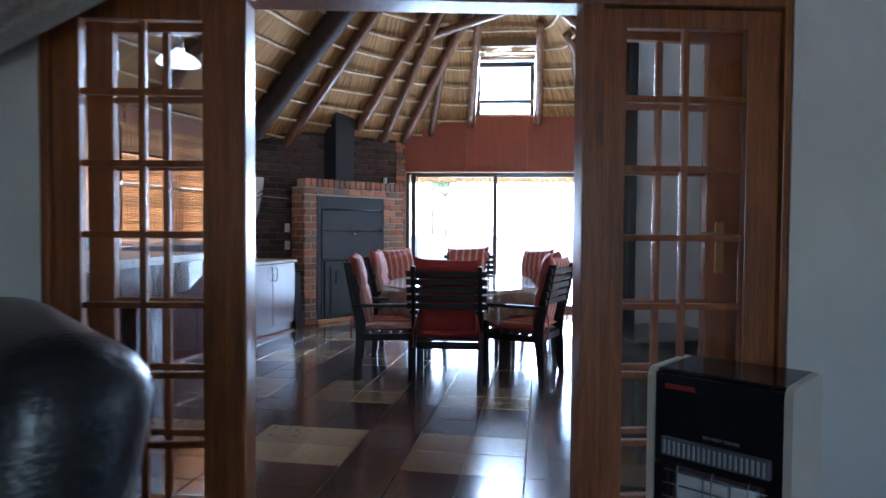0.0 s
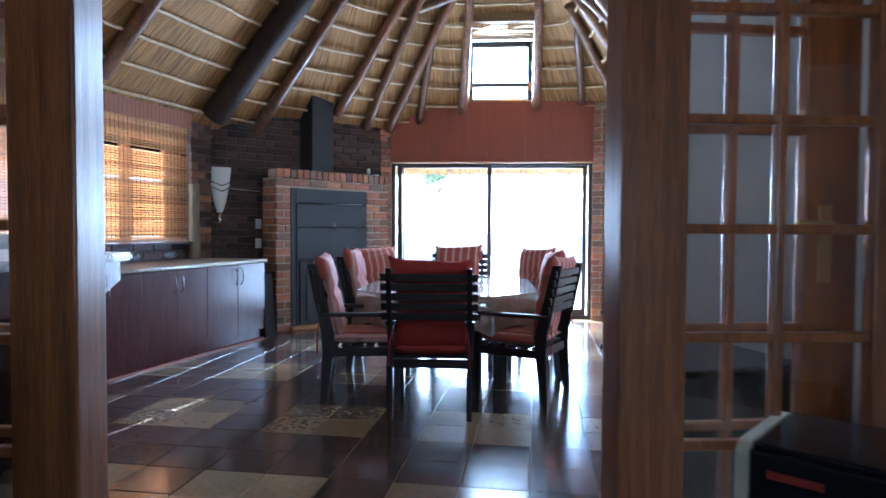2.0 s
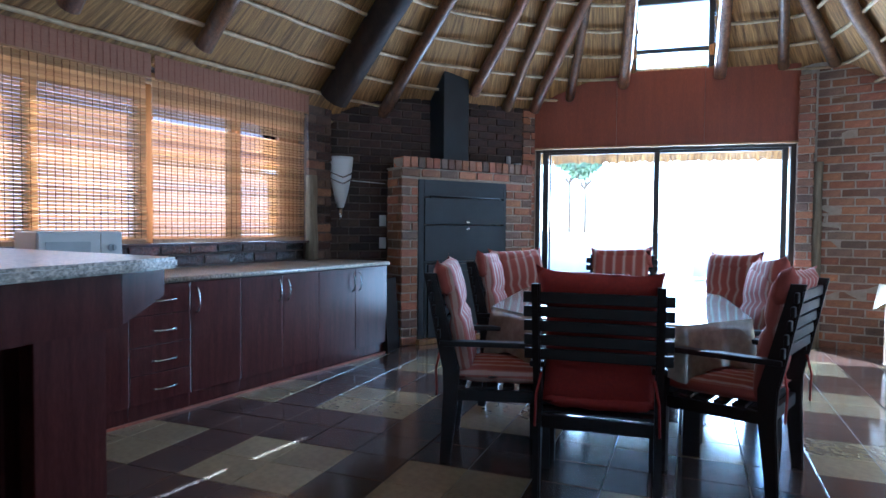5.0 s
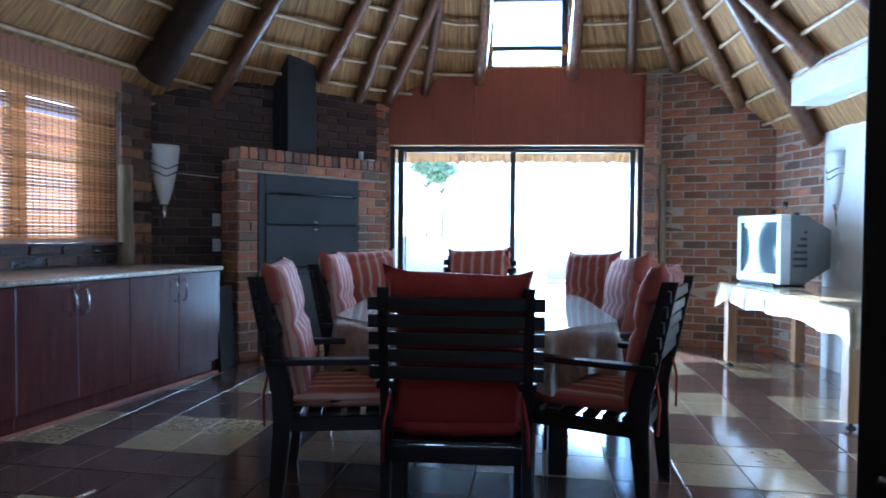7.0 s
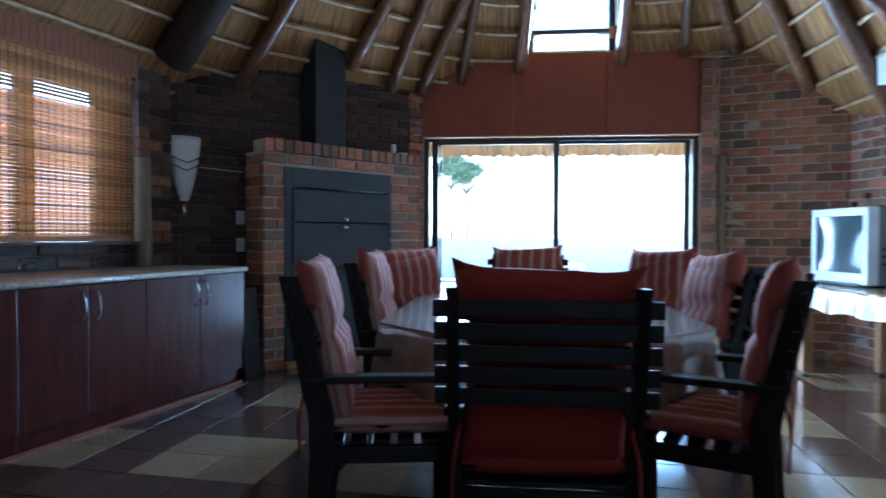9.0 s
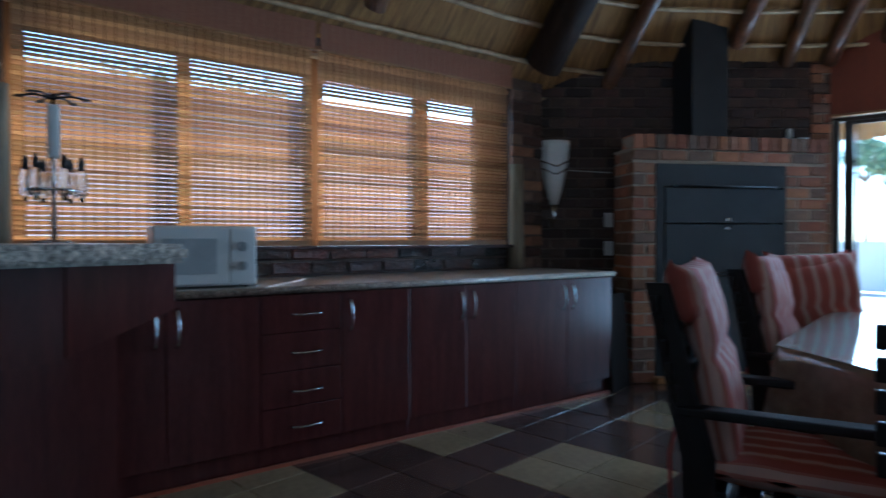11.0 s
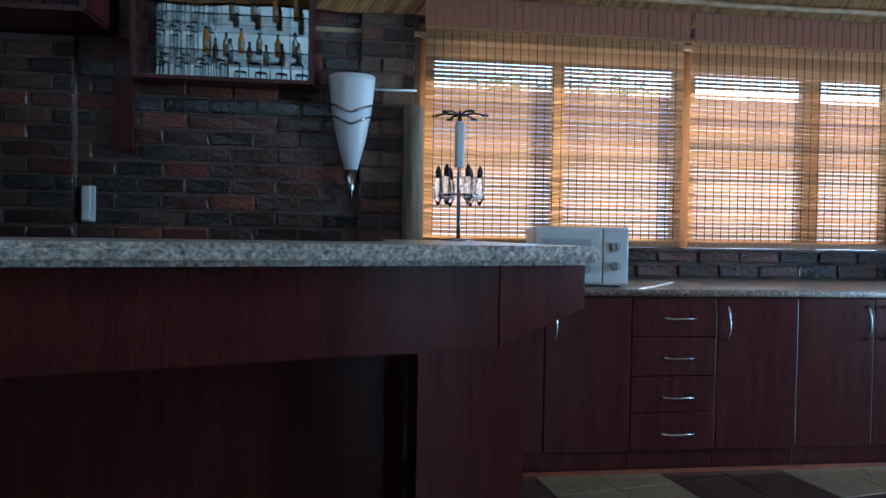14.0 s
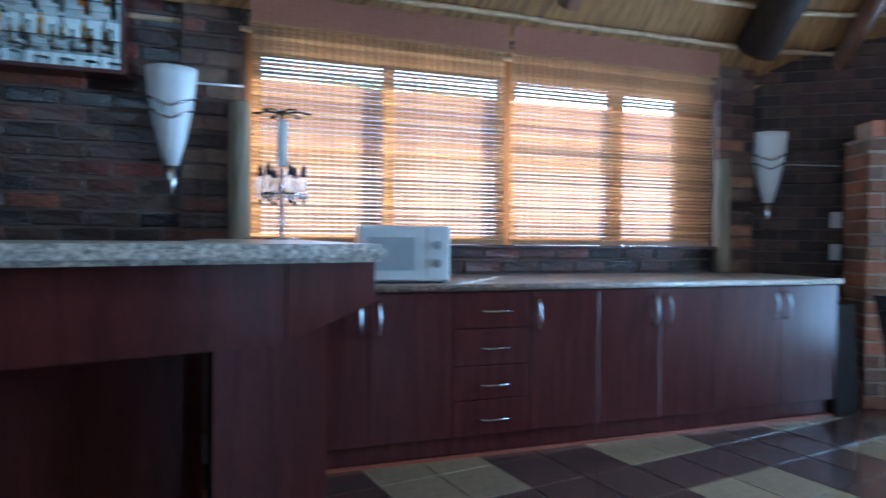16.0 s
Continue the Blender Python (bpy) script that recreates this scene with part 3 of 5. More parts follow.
for k, (a, b, r) in enumerate((
        ((-4.55, 3.62), (-1.9, 3.6), 0.065), ((-4.55, 4.62), (-1.9, 4.6), 0.065), ((-4.55, 5.62), (-1.9, 5.56), 0.065),
        ((-4.75, 7.98), (-2.3, 7.3), 0.065), ((-3.80, 8.62), (-2.3, 7.9), 0.06),
        ((-3.62, 9.08), (-2.2, 8.0), 0.055), ((-3.40, 9.36), (-2.05, 8.35), 0.06), ((-3.02, 9.56), (-2.55, 8.75), 0.05),
        ((-2.43, 9.70), (-1.95, 8.4), 0.06), ((-1.44, 9.93), (-1.2, 8.7), 0.06), ((-0.83, 10.06), (-0.80, 9.0), 0.05),
        ((-0.36, 10.06), (-0.85, 8.6), 0.055), ((0.24, 9.92), (-0.7, 8.2), 0.06), ((0.84, 9.52), (-0.6, 7.7), 0.065),
        ((0.60, 8.45), (-0.9, 8.0), 0.065), ((0.85, 7.55), (-1.2, 7.0), 0.065), ((1.10, 6.55), (-1.2, 6.0), 0.065), ((1.35, 5.55), (-1.2, 5.0), 0.065), ((1.60, 4.55), (-1.2, 4.0), 0.065))):
    roof_pole("roof_pole", a, b, 4.8, r, seed=k)
roof_pole("roof_pole", (-4.58, 7.17), (-1.9, 6.80), 4.8, 0.14, "thick black-stained gum-pole principal rafter under the thatch", 40, DARKBEAM)
solid("tie_pole", bar_between((-3.13, 8.36, 3.75), (-1.15, 8.3, 4.17), 0.055, 0.05, 10, 0.005, 3, 8), POLE, "slanting varnished gum-pole brace across the thatch roof", "roof pole")
solid("ridge_pole", bar_between((-1.70, 8.3, 4.95), (-1.70, 2.7, 4.95), 0.08, 0.08, 10, 0.005, 5, 8), POLE, "round gum-pole ridge beam", "roof pole")


def lath_line(z, seed):
    """One lath that follows the thatch at one height round the room."""
    cx, cy = -1.75, 6.9
    runs, run = [], []
    for k in range(0, 241):
        a = radians(-75 + 330 * k / 240)
        ux, uy = math.cos(a), math.sin(a)
        lo, hi = 0.3, 7.0
        if roof_height(cx + ux * lo, cy + uy * lo) < z:
            continue
        for _ in range(22):
            mid = (lo + hi) / 2
            if roof_height(cx + ux * mid, cy + uy * mid) > z:
                lo = mid
            else:
                hi = mid
        x, y = cx + ux * lo, cy + uy * lo
        d = inward((x, y), NW1, SL1)
        s = (x - NW1[0]) * 0.9705 + (y - NW1[1]) * 0.241
        ok = y > 2.3 and -5.0 < x < 2.3 and not (1.12 < s < 1.98 and d < 0.9) and min(inward((x, y), WIN0, NW0), inward((x, y), RW2, RW3), d, inward((x, y), NW0, NW1)) > -0.05
        if ok:
            run.append((x, y, roof_height(x, y) - 0.034 + 0.01 * noise.noise((x * 4, y * 4, seed))))
        elif run:
            runs.append(run)
            run = []
    if run:
        runs.append(run)
    return [tube(r, 0.017, 6) for r in runs if len(r) > 2]


for k in range(16):
    for bm in lath_line(2.36 + k * 0.205, k):
        solid("roof_lath", bm, LATH, "thin pale wooden thatching lath tied under the reeds", "roof lath", "", "thatching laths")

# dormer window in the thatch over the sliding door
dormer = thing("dormer_window", M_N, "small dark-framed dormer window set in the thatch", "window")
for x0, x1, z0, z1 in ((1.10, 1.16, 2.96, 3.86), (1.92, 1.98, 2.96, 3.86), (1.16, 1.92, 2.96, 3.02), (1.16, 1.92, 3.79, 3.86), (1.16, 1.92, 3.235, 3.285)):
    part("window_frame", box((x0 + x1) / 2, 0.08, (z0 + z1) / 2, x1 - x0, 0.06, z1 - z0, 0.006), MATTBLACK, dormer)
for z0, z1 in ((3.02, 3.235), (3.285, 3.79)):
    p_ = part("pane", box(1.54, 0.08, (z0 + z1) / 2, 0.76, 0.006, z1 - z0), GLASS, dormer, "clear glass pane")
    p_.visible_shadow = False
for x in (1.06, 2.02):
    ck = bmesh.new()
    tri = [[ck.verts.new((x + o, y, z)) for y, z in ((0.1, 2.93), (0.1, 3.9), (-0.95, 3.9))] for o in (-0.035, 0.035)]
    ck.faces.new(tri[0])
    ck.faces.new(tri[1][::-1])
    for k in range(3):
        ck.faces.new((tri[0][k], tri[1][k], tri[1][(k + 1) % 3], tri[0][(k + 1) % 3]))
    bmesh.ops.recalc_face_normals(ck, faces=ck.faces)
    part("cheek", ck, DARKPOST, dormer, "plain dark side of the dormer")
part("dormer_header", box(1.54, -0.93, 3.91, 1.04, 0.12, 0.22, 0.01), STRAW, dormer, "thatched lip where the dormer meets the roof")
part("dormer_ceiling", box(1.54, -0.40, 3.93, 1.0, 1.05, 0.05), STRAW, dormer, "thatched top of the dormer")
for k in range(4):
    part("lath", tube([(1.09, -0.15 - k * 0.2, 3.895), (1.99, -0.15 - k * 0.2, 3.895)], 0.011, 6), LATH, dormer)

# red board above the slider
fascia = structure("trim_fascia", join(*[prism([(a, 0.0), (b, 0.0), (b, 0.03), (a, 0.03)], 2.19, 3.02, 0.002) for a, b in ((0.01, 0.947), (0.950, 1.887), (1.890, 2.83))]), FASCIA, "red-brown stained board panel above the sliding door", "panel")
fascia.matrix_basis = M_N @ pose(0, -0.035, 0)
lip = structure("trim_door_head", box(1.42, -0.045, 2.175, 2.81, 0.05, 0.02, 0.004), PINEWOOD, "thin pale wooden strip over the sliding door", "trim")
lip.matrix_basis = M_N

# sliding door
slider = thing("sliding_door", M_N, "large two-panel sliding glass door in dark bronze aluminium, closed", "door")
for x0, x1, z0, z1, y in ((0.02, 0.07, 0, 2.165, 0.08), (2.77, 2.82, 0, 2.165, 0.08), (0.07, 2.77, 2.135, 2.165, 0.08), (0.07, 2.77, 0, 0.05, 0.08)):
    part("door_frame", box((x0 + x1) / 2, y, (z0 + z1) / 2, x1 - x0, 0.10, z1 - z0, 0.004), ALU, slider)
for x0, x1, y in ((0.10, 1.43, 0.06), (1.37, 2.755, 0.10)):
    for a, b, c, d in ((x0, x0 + 0.06, 0.05, 2.135), (x1 - 0.06, x1, 0.05, 2.135), (x0 + 0.06, x1 - 0.06, 2.105, 2.135), (x0 + 0.06, x1 - 0.06, 0.05, 0.13)):
        part("sash_rail", box((a + b) / 2, y, (c + d) / 2, b - a, 0.035, d - c, 0.003), ALU, slider)
    p_ = part("pane", box((x0 + x1) / 2, y, 1.12, x1 - x0 - 0.12, 0.006, 1.985), GLASS, slider, "clear glass pane")
    p_.visible_shadow = False
for x in (0.17, 0.20):
    part("security_upright", box(x, -0.01, 1.08, 0.018, 0.018, 2.1, 0.003), ALU, slider)
part("handle", box(0.13, 0.03, 1.05, 0.02, 0.03, 0.22, 0.006), MATTBLACK, slider)

# ---- french doors between the rooms ----
french = structure("door_frame_french", join(*[box((a + b) / 2, 0.07, (c + d) / 2, b - a, 0.13, d - c, 0.006) for a, b, c, d in (
    (0.0, 0.03, 0, 2.16), (FRAME_W - 0.03, FRAME_W, 0, 2.16), (0.03, FRAME_W - 0.03, 2.095, 2.16), (0.64, 0.715, 0, 2.095), (1.915, 1.99, 0, 2.095))]),
    DOORWOOD, "varnished hardwood frame round the French doors", "door frame")
french.matrix_basis = M_D


def glazed_leaf(name, m, width, left, right, label, category, handle=None, dark=False):
    """Paned timber panel: stiles, rails, glazing bars and panes; local x across, y through."""
    ob = thing(name, m, label, category, "French door panels")
    w0, w1 = left, width - right
    wood = DOORWOOD
    part("stile", box(left / 2, 0, 1.05, left, 0.042, 2.08, 0.005), wood, ob)
    part("stile", box(width - right / 2, 0, 1.05, right, 0.042, 2.08, 0.005), wood, ob)
    part("rail", box((w0 + w1) / 2, 0, 2.055, w1 - w0, 0.04, 0.07, 0.005), wood, ob)
    part("rail", box((w0 + w1) / 2, 0, 0.125, w1 - w0, 0.04, 0.23, 0.005), wood, ob)
    zs = [0.24 + 0.2545 * k for k in range(8)]
    for z in zs[1:-1]:
        part("glazing_bar", box((w0 + w1) / 2, 0, z, w1 - w0, 0.03, 0.024, 0.006), wood, ob)
    xm = (w0 + w1) / 2
    part("glazing_bar", box(xm, 0, 1.13, 0.024, 0.032, 1.78, 0.006), wood, ob)
    for z in zs[:-1]:
        for xa, xb in ((w0, xm), (xm, w1)):
            p = part("pane", box((xa + xb) / 2, 0, z + 0.127, xb - xa - 0.02, 0.004, 0.235), GLASS, ob)
            p.visible_shadow = False
    if handle is not None:
        h = part("handle", tube([(handle, -0.02, 1.27), (handle, -0.055, 1.27), (handle - 0.10, -0.055, 1.275)], 0.008, 8), BRASS, ob, "brass lever handle")
        part("handle_plate", box(handle, -0.023, 1.22, 0.035, 0.006, 0.2, 0.002), BRASS, ob)
    return ob


glazed_leaf("sidelight", M_D @ pose(0.03, 0.05, 0), 0.61, 0.095, 0.085, "fixed glazed timber side panel with fourteen small panes", "glazed panel")
glazed_leaf("sidelight", M_D @ pose(1.99, 0.05, 0), 0.66, 0.09, 0.125, "fixed glazed timber side panel with fourteen small panes", "glazed panel")
# the two leaves stand open, folded back against the side panels
glazed_leaf("french_door", M_D @ pose(0.665, 0.175, 0, 0, 0, 176), 0.60, 0.10, 0.10, "open glazed hardwood French door folded back on the side panel", "door")
glazed_leaf("french_door", M_D @ pose(1.965, 0.175, 0, 0, 0, 4), 0.64, 0.10, 0.15, "open glazed hardwood French door folded back on the side panel", "door", handle=0.545)


# ---- kitchen side ----
CX = -4.08                                     # plane of the cupboard fronts


def bow_handle(parent, m, ln=0.13, label=""):
    """Bow-shaped metal pull, along local z, standing out along local +x."""
    pts = [(0.0, 0, -ln / 2), (0.018, 0, -ln / 2 + 0.012), (0.030, 0, -ln / 4), (0.034, 0, 0), (0.030, 0, ln / 4), (0.018, 0, ln / 2 - 0.012), (0.0, 0, ln / 2)]
    return part("handle", tube(pts, [0.007, 0.006, 0.0055, 0.0065, 0.0055, 0.006, 0.007], 8), CHROME, parent, label or "brushed metal bow handle", m)


def cupboard(y0, y1, doors, label):
    """Base unit with its doors or drawers; local origin at the floor below its front."""
    ob = thing("base_cabinet", at(CX, y0, 0), label, "cabinet", "mahogany kitchen base cabinets")
    w = y1 - y0
    part("body", box(-0.30, w / 2, 0.485, 0.56, w - 0.004, 0.75, 0.003), MAHOGANY, ob)
    part("plinth", box(-0.29, w / 2, 0.055, 0.55, w - 0.002, 0.11, 0.002), MAHOGANY, ob)
    n = len(doors)
    if doors == "drawers":
        for z0, z1 in ((0.113, 0.295), (0.299, 0.474), (0.478, 0.666), (0.670, 0.858)):
            d = part("drawer", box(0.0, w / 2, (z0 + z1) / 2, 0.02, w - 0.006, z1 - z0, 0.003), MAHOGANY, ob)
            bow_handle(d, pose(0.010, w / 2 + 0.02, z1 - 0.10, 90), 0.17)
        return ob
    dw = w / n
    for k, side in enumerate(doors):
        ya, yb = k * dw + 0.002, (k + 1) * dw - 0.002
        d = part("door", box(0.0, (ya + yb) / 2, 0.485, 0.02, yb - ya, 0.745, 0.003), MAHOGANY, ob)
        hy = yb - 0.045 if side == "r" else ya + 0.045
        bow_handle(d, pose(0.010, hy, 0.735), 0.17)
    return ob


cupboard(3.84, 4.70, "rl", "closed double-door mahogany base cabinet behind the bar")
cupboard(4.70, 5.14, "drawers", "mahogany base cabinet with four closed drawers")
cupboard(5.14, 5.57, "l", "closed single-door mahogany base cabinet")
cupboard(5.57, 6.40, "rl", "closed double-door mahogany base cabinet with bow handles")
cupboard(6.40, 7.37, "rl", "closed double-door mahogany base cabinet at the counter's end")
solid("skirting_strip", box(CX + 0.006, 5.6, 0.010, 0.012, 3.5, 0.020, 0.003), FASCIA, "thin reddish strip along the cabinet plinth", "skirting")

worktop = thing("worktop", at(0, 0, 0), "speckled grey-brown laminate kitchen worktop", "worktop")
part("slab", prism([(-4.87, 3.95), (-4.055, 3.95), (-4.055, 7.385), (-4.87, 7.385)], 0.865, 0.90, 0.003), GRANITE, worktop)
part("front_edge", tube([(-4.058, 3.95, 0.8825), (-4.058, 7.38, 0.8825)], 0.0185, 14), GRANITE, worktop, "rounded laminate front edge")
part("end_strip", box(-4.455, 7.390, 0.8825, 0.80, 0.008, 0.034, 0.002), ALU, worktop, "dark metal end strip")

# leaning dark board beside the cabinets
solid("folded_board", box(0, 0, 0.36, 0.05, 0.30, 0.72, 0.006, None), DARKPOST, "dark folded board leaning between cabinet and fireplace", "board", m=pose(-4.10, 7.50, 0, 0, -4, 12))

# microwave
mw = thing("microwave", at(-4.36, 4.505, 0.90, -8), "white countertop microwave oven with two dials", "microwave")
part("case", box(0, 0, 0.153, 0.36, 0.47, 0.29, 0.012), WHITE, mw)
part("door", box(0.187, -0.065, 0.153, 0.016, 0.33, 0.27, 0.006), WHITE, mw)
part("door_window", box(0.197, -0.075, 0.153, 0.004, 0.24, 0.17, 0.001), SILVER, mw, "pale grey oven window")
part("control_panel", box(0.187, 0.165, 0.153, 0.016, 0.12, 0.27, 0.004), WHITE, mw)
for z in (0.20, 0.105):
    k_ = part("dial", lathe([(0.024, 0), (0.022, 0.016), (0.0, 0.016)], 16), SILVER, mw, "", pose(0.195, 0.165, z, 0, 90, 0))
    part("dial_mark", box(0, 0.0, 0.018, 0.034, 0.004, 0.004), GREYPLASTIC, k_)
for x in (-0.14, 0.14):
    for y in (-0.19, 0.19):
        part("foot", lathe([(0.014, 0), (0.014, 0.009)], 10), MATTBLACK, mw, "", pose(x, y, 0))

# window in the west wall
win = thing("kitchen_window", pose(-4.98, 3.72, 0), "wide timber window with four lights behind bamboo blinds", "window")
for y0, y1 in ((0.0, 0.09), (0.83, 0.90), (1.62, 1.75), (2.50, 2.61), (3.08, 3.34)):
    part("window_frame", box(0, (y0 + y1) / 2, 1.77, 0.08, y1 - y0, 1.29, 0.006), PINEWOOD, win)
for z in (1.116, 2.394):
    part("window_frame", box(0, 1.67, z, 0.078, 3.33, 0.05, 0.006), PINEWOOD, win)
for y0, y1 in ((0.09, 0.83), (0.90, 1.62), (1.75, 2.50), (2.61, 3.08)):
    p_ = part("pane", box(0, (y0 + y1) / 2, 1.77, 0.005, y1 - y0, 1.2), GLASS, win)
    p_.visible_shadow = False
solid("window_sill", box(-4.86, 5.385, 1.083, 0.16, 3.34, 0.022, 0.004), GLAZED, "dark brick window sill", "sill")


def blind(y0, y1, seed, slit=None):
    """Bamboo roll-up blind, lowered: slats on cords, bottom rail and a short valance."""
    rnd = random.Random(seed)
    w = y1 - y0
    ob = thing("bamboo_blind", at(-4.80, y0, 0), "lowered honey-brown bamboo slat blind glowing with daylight", "blind", "bamboo window blinds")
    n = 50
    me = []
    for k in range(6):
        bm = box(0, w / 2, 0, 0.007, w, 0.0182 if k < 4 else 0.0262)
        for v in bm.verts:
            v.co.z += rnd.uniform(-0.0014, 0.0014)
        me.append(mesh_of("slat", bm, BAMBOO))
    for k in range(n):
        if k == slit:
            continue
        s = new("slat", rnd.choice(me[4:] if k > 41 else me[:4]))
        s.parent = ob
        z = 1.145 + k * (2.36 - 1.145) / n
        s.matrix_basis = pose(rnd.uniform(-0.002, 0.002), 0, z, rnd.uniform(-0.06, 0.06), 23 + rnd.uniform(-3, 3), 0)
    nc = 30
    for k in range(nc):
        y = 0.05 + (w - 0.1) * k / (nc - 1)
        part("cord", tube([(0.011, y, 1.14), (0.011, y, 2.36)], 0.0021, 5), MAHOGANY, ob)
    part("bottom_rail", box(0, w / 2, 1.112, 0.012, w, 0.034, 0.003), PINEWOOD, ob)
    v_ = part("valance", box(0.055, w / 2, 2.415, 0.006, w + 0.02, 0.175, 0.002), VALANCE, ob, "flat bamboo valance over the head of the blind")
    part("valance_edge", box(0.058, w / 2, 2.325, 0.010, w + 0.02, 0.014, 0.003), PINEWOOD, v_)
    for k in range(30):
        part("stitch", box(0.059, 0.05 + (w - 0.1) * k / 29, 2.415, 0.003, 0.003, 0.17), FASCIA, v_)
    part("head_batten", box(0.02, w / 2, 2.47, 0.06, w, 0.035, 0.004), PINEWOOD, ob)
    return ob


blind(3.745, 5.310, 1)
blind(5.362, 6.985, 2, 37)

# upright pole halves at the sides of the window
for y, z1 in ((3.68, 1.88), (7.10, 1.74)):
    solid("upright_pole", bar_between((-4.80, y, 0.90), (-4.80, y, z1), 0.062, 0.056, 12, 0.004, int(y * 10)), GREYPOLE, "short weathered pole upright beside the window", "pole")


def sconce(m, label):
    """Tapering half-cone wall light in frosted glass with metal chevrons and tip; the wall is at local y = 0, the room at -y."""
    ob = thing("wall_sconce", m, label, "wall light", "frosted wall sconces")

    def half(profile, sides=12, grow=0.0):
        bm = bmesh.new()
        rings = []
        for z, r, dpt in profile:
            rings.append([bm.verts.new(((r + grow) * math.cos(a), -(dpt + grow) * math.sin(a), z)) for a in [math.pi * k / sides for k in range(sides + 1)]])
        for q, w in zip(rings, rings[1:]):
            for k in range(sides):
                bm.faces.new((q[k], q[k + 1], w[k + 1], w[k]))
        for q in (rings[0], rings[-1]):
            bm.faces.new(q)
        for q, w in zip(rings, rings[1:]):
            bm.faces.new((q[0], w[0], w[-1], q[-1]))
        bmesh.ops.recalc_face_normals(bm, faces=bm.faces)
        for f in bm.faces:
            f.smooth = len(f.verts) == 4
        return bm
    part("backplate", box(0, 0.012, 0.62, 0.10, 0.045, 0.20, 0.006), WHITE, ob)
    part("shade", half([(0.22, 0.033, 0.03), (0.38, 0.078, 0.06), (0.56, 0.114, 0.085), (0.72, 0.132, 0.10), (0.765, 0.133, 0.10)]), FROST, ob)
    part("tip", half([(0.0, 0.003, 0.003), (0.12, 0.018, 0.016), (0.23, 0.037, 0.035)], 12, 0.001), CHROME, ob, "brushed metal tip")
    for z in (0.545, 0.48):
        rr = 0.113 if z > 0.50 else 0.101
        pts = [((rr + 0.004) * math.cos(a), -(rr * 0.8 + 0.005) * math.sin(a), z + 0.055 * abs(math.cos(a)) ** 1.2) for a in [math.pi * k / 14 for k in range(15)]]
        part("chevron_band", tube(pts, 0.0075, 6), CHROME, ob, "brushed metal chevron band")
    return ob


sconce(pose(-4.838, 3.325, 1.285, 0, 0, 90), "frosted glass cone wall sconce with chrome chevrons on brick")
sconce(M_NW @ pose(0.14, 0.0, 1.20), "frosted glass cone wall sconce with chrome chevrons on brick")
solid("cable_conduit", tube([(-4.836, 3.34, 1.98), (-4.836, 3.70, 1.985)], 0.007, 6), WHITE, "thin white cable run to the wall sconce", "cable")
solid("cable_conduit", tube([tuple(M_NW @ Vector((0.26, -0.016, 1.72))), tuple(M_NW @ Vector((0.62, -0.016, 1.70)))], 0.005, 6), WHITE, "thin white cable run to the wall sconce", "cable")
for x, z in ((0.60, 1.30), (0.60, 1.06)):
    sw = thing("light_switch", M_NW @ pose(x, -0.016, z), "white plastic switch plate on dark brick", "switch", "wall switches")
    part("plate", box(0, -0.006, 0, 0.075, 0.012, 0.12, 0.004), WHITE, sw)
    part("rocker", box(0, -0.014, 0, 0.03, 0.008, 0.05, 0.003), WHITE, sw)

# ---- bar counter ----
T_BAR = [(-1.95, 1.75), (-2.23, 2.72), (-2.535, 3.783), (-2.61, 3.984), (-4.72, 4.0), (-4.72, 3.50), (-3.2, 3.48), (-3.05, 3.25), (-2.85, 1.75)]
bar = thing("bar_counter", at(0, 0, 0), "mahogany bar counter with a deep apron and angled end", "bar counter")
part("bar_top", prism(T_BAR, 1.074, 1.118, 0.012), GRANITE, bar, "speckled stone-look laminate bar top with rounded edge")
part("apron", prism([(-2.03, 1.78), (-2.294, 2.70), (-2.592, 3.737), (-2.652, 3.73), (-2.354, 2.70), (-2.09, 1.78)], 0.88, 1.073, 0.003), MAHOGANY, bar, "deep mahogany apron under the bar top")
c1_, c2_ = Vector((-2.593, 3.739)), Vector((-2.686, 3.972))
n_ = Vector((c2_.y - c1_.y, -(c2_.x - c1_.x))).normalized() * 0.04
br_bm = bmesh.new()
ring = [br_bm.verts.new((p.x - o.x, p.y - o.y, z)) for o in (Vector((0, 0)), n_) for p, z in ((c1_, 0.885), (c2_, 0.965), (c2_, 1.073), (c1_, 1.073))]
br_bm.faces.new(ring[:4])
br_bm.faces.new(ring[4:][::-1])
for k in range(4):
    br_bm.faces.new((ring[k], ring[(k + 1) % 4], ring[4 + (k + 1) % 4], ring[4 + k]))
bmesh.ops.recalc_face_normals(br_bm, faces=br_bm.faces)
part("end_bracket", br_bm, MAHOGANY, bar, "mahogany end apron with a sloping lower edge")
part("pillar", prism([(-2.864, 3.572), (-2.956, 3.892), (-3.02, 3.88), (-2.93, 3.555)], 0.0, 1.073, 0.002), MAHOGANY, bar, "broad mahogany end pillar")
part("panel", prism([(-2.60, 1.78), (-2.80, 2.72), (-3.02, 3.545), (-3.08, 3.53), (-2.86, 2.72), (-2.66, 1.78)], 0.0, 1.073, 0.002), MAHOGANY, bar, "recessed mahogany front panel")
part("back_body", prism([(-3.09, 3.56), (-3.03, 3.84), (-4.06, 3.84), (-4.06, 3.56)], 0.0, 1.073, 0.003), MAHOGANY, bar)

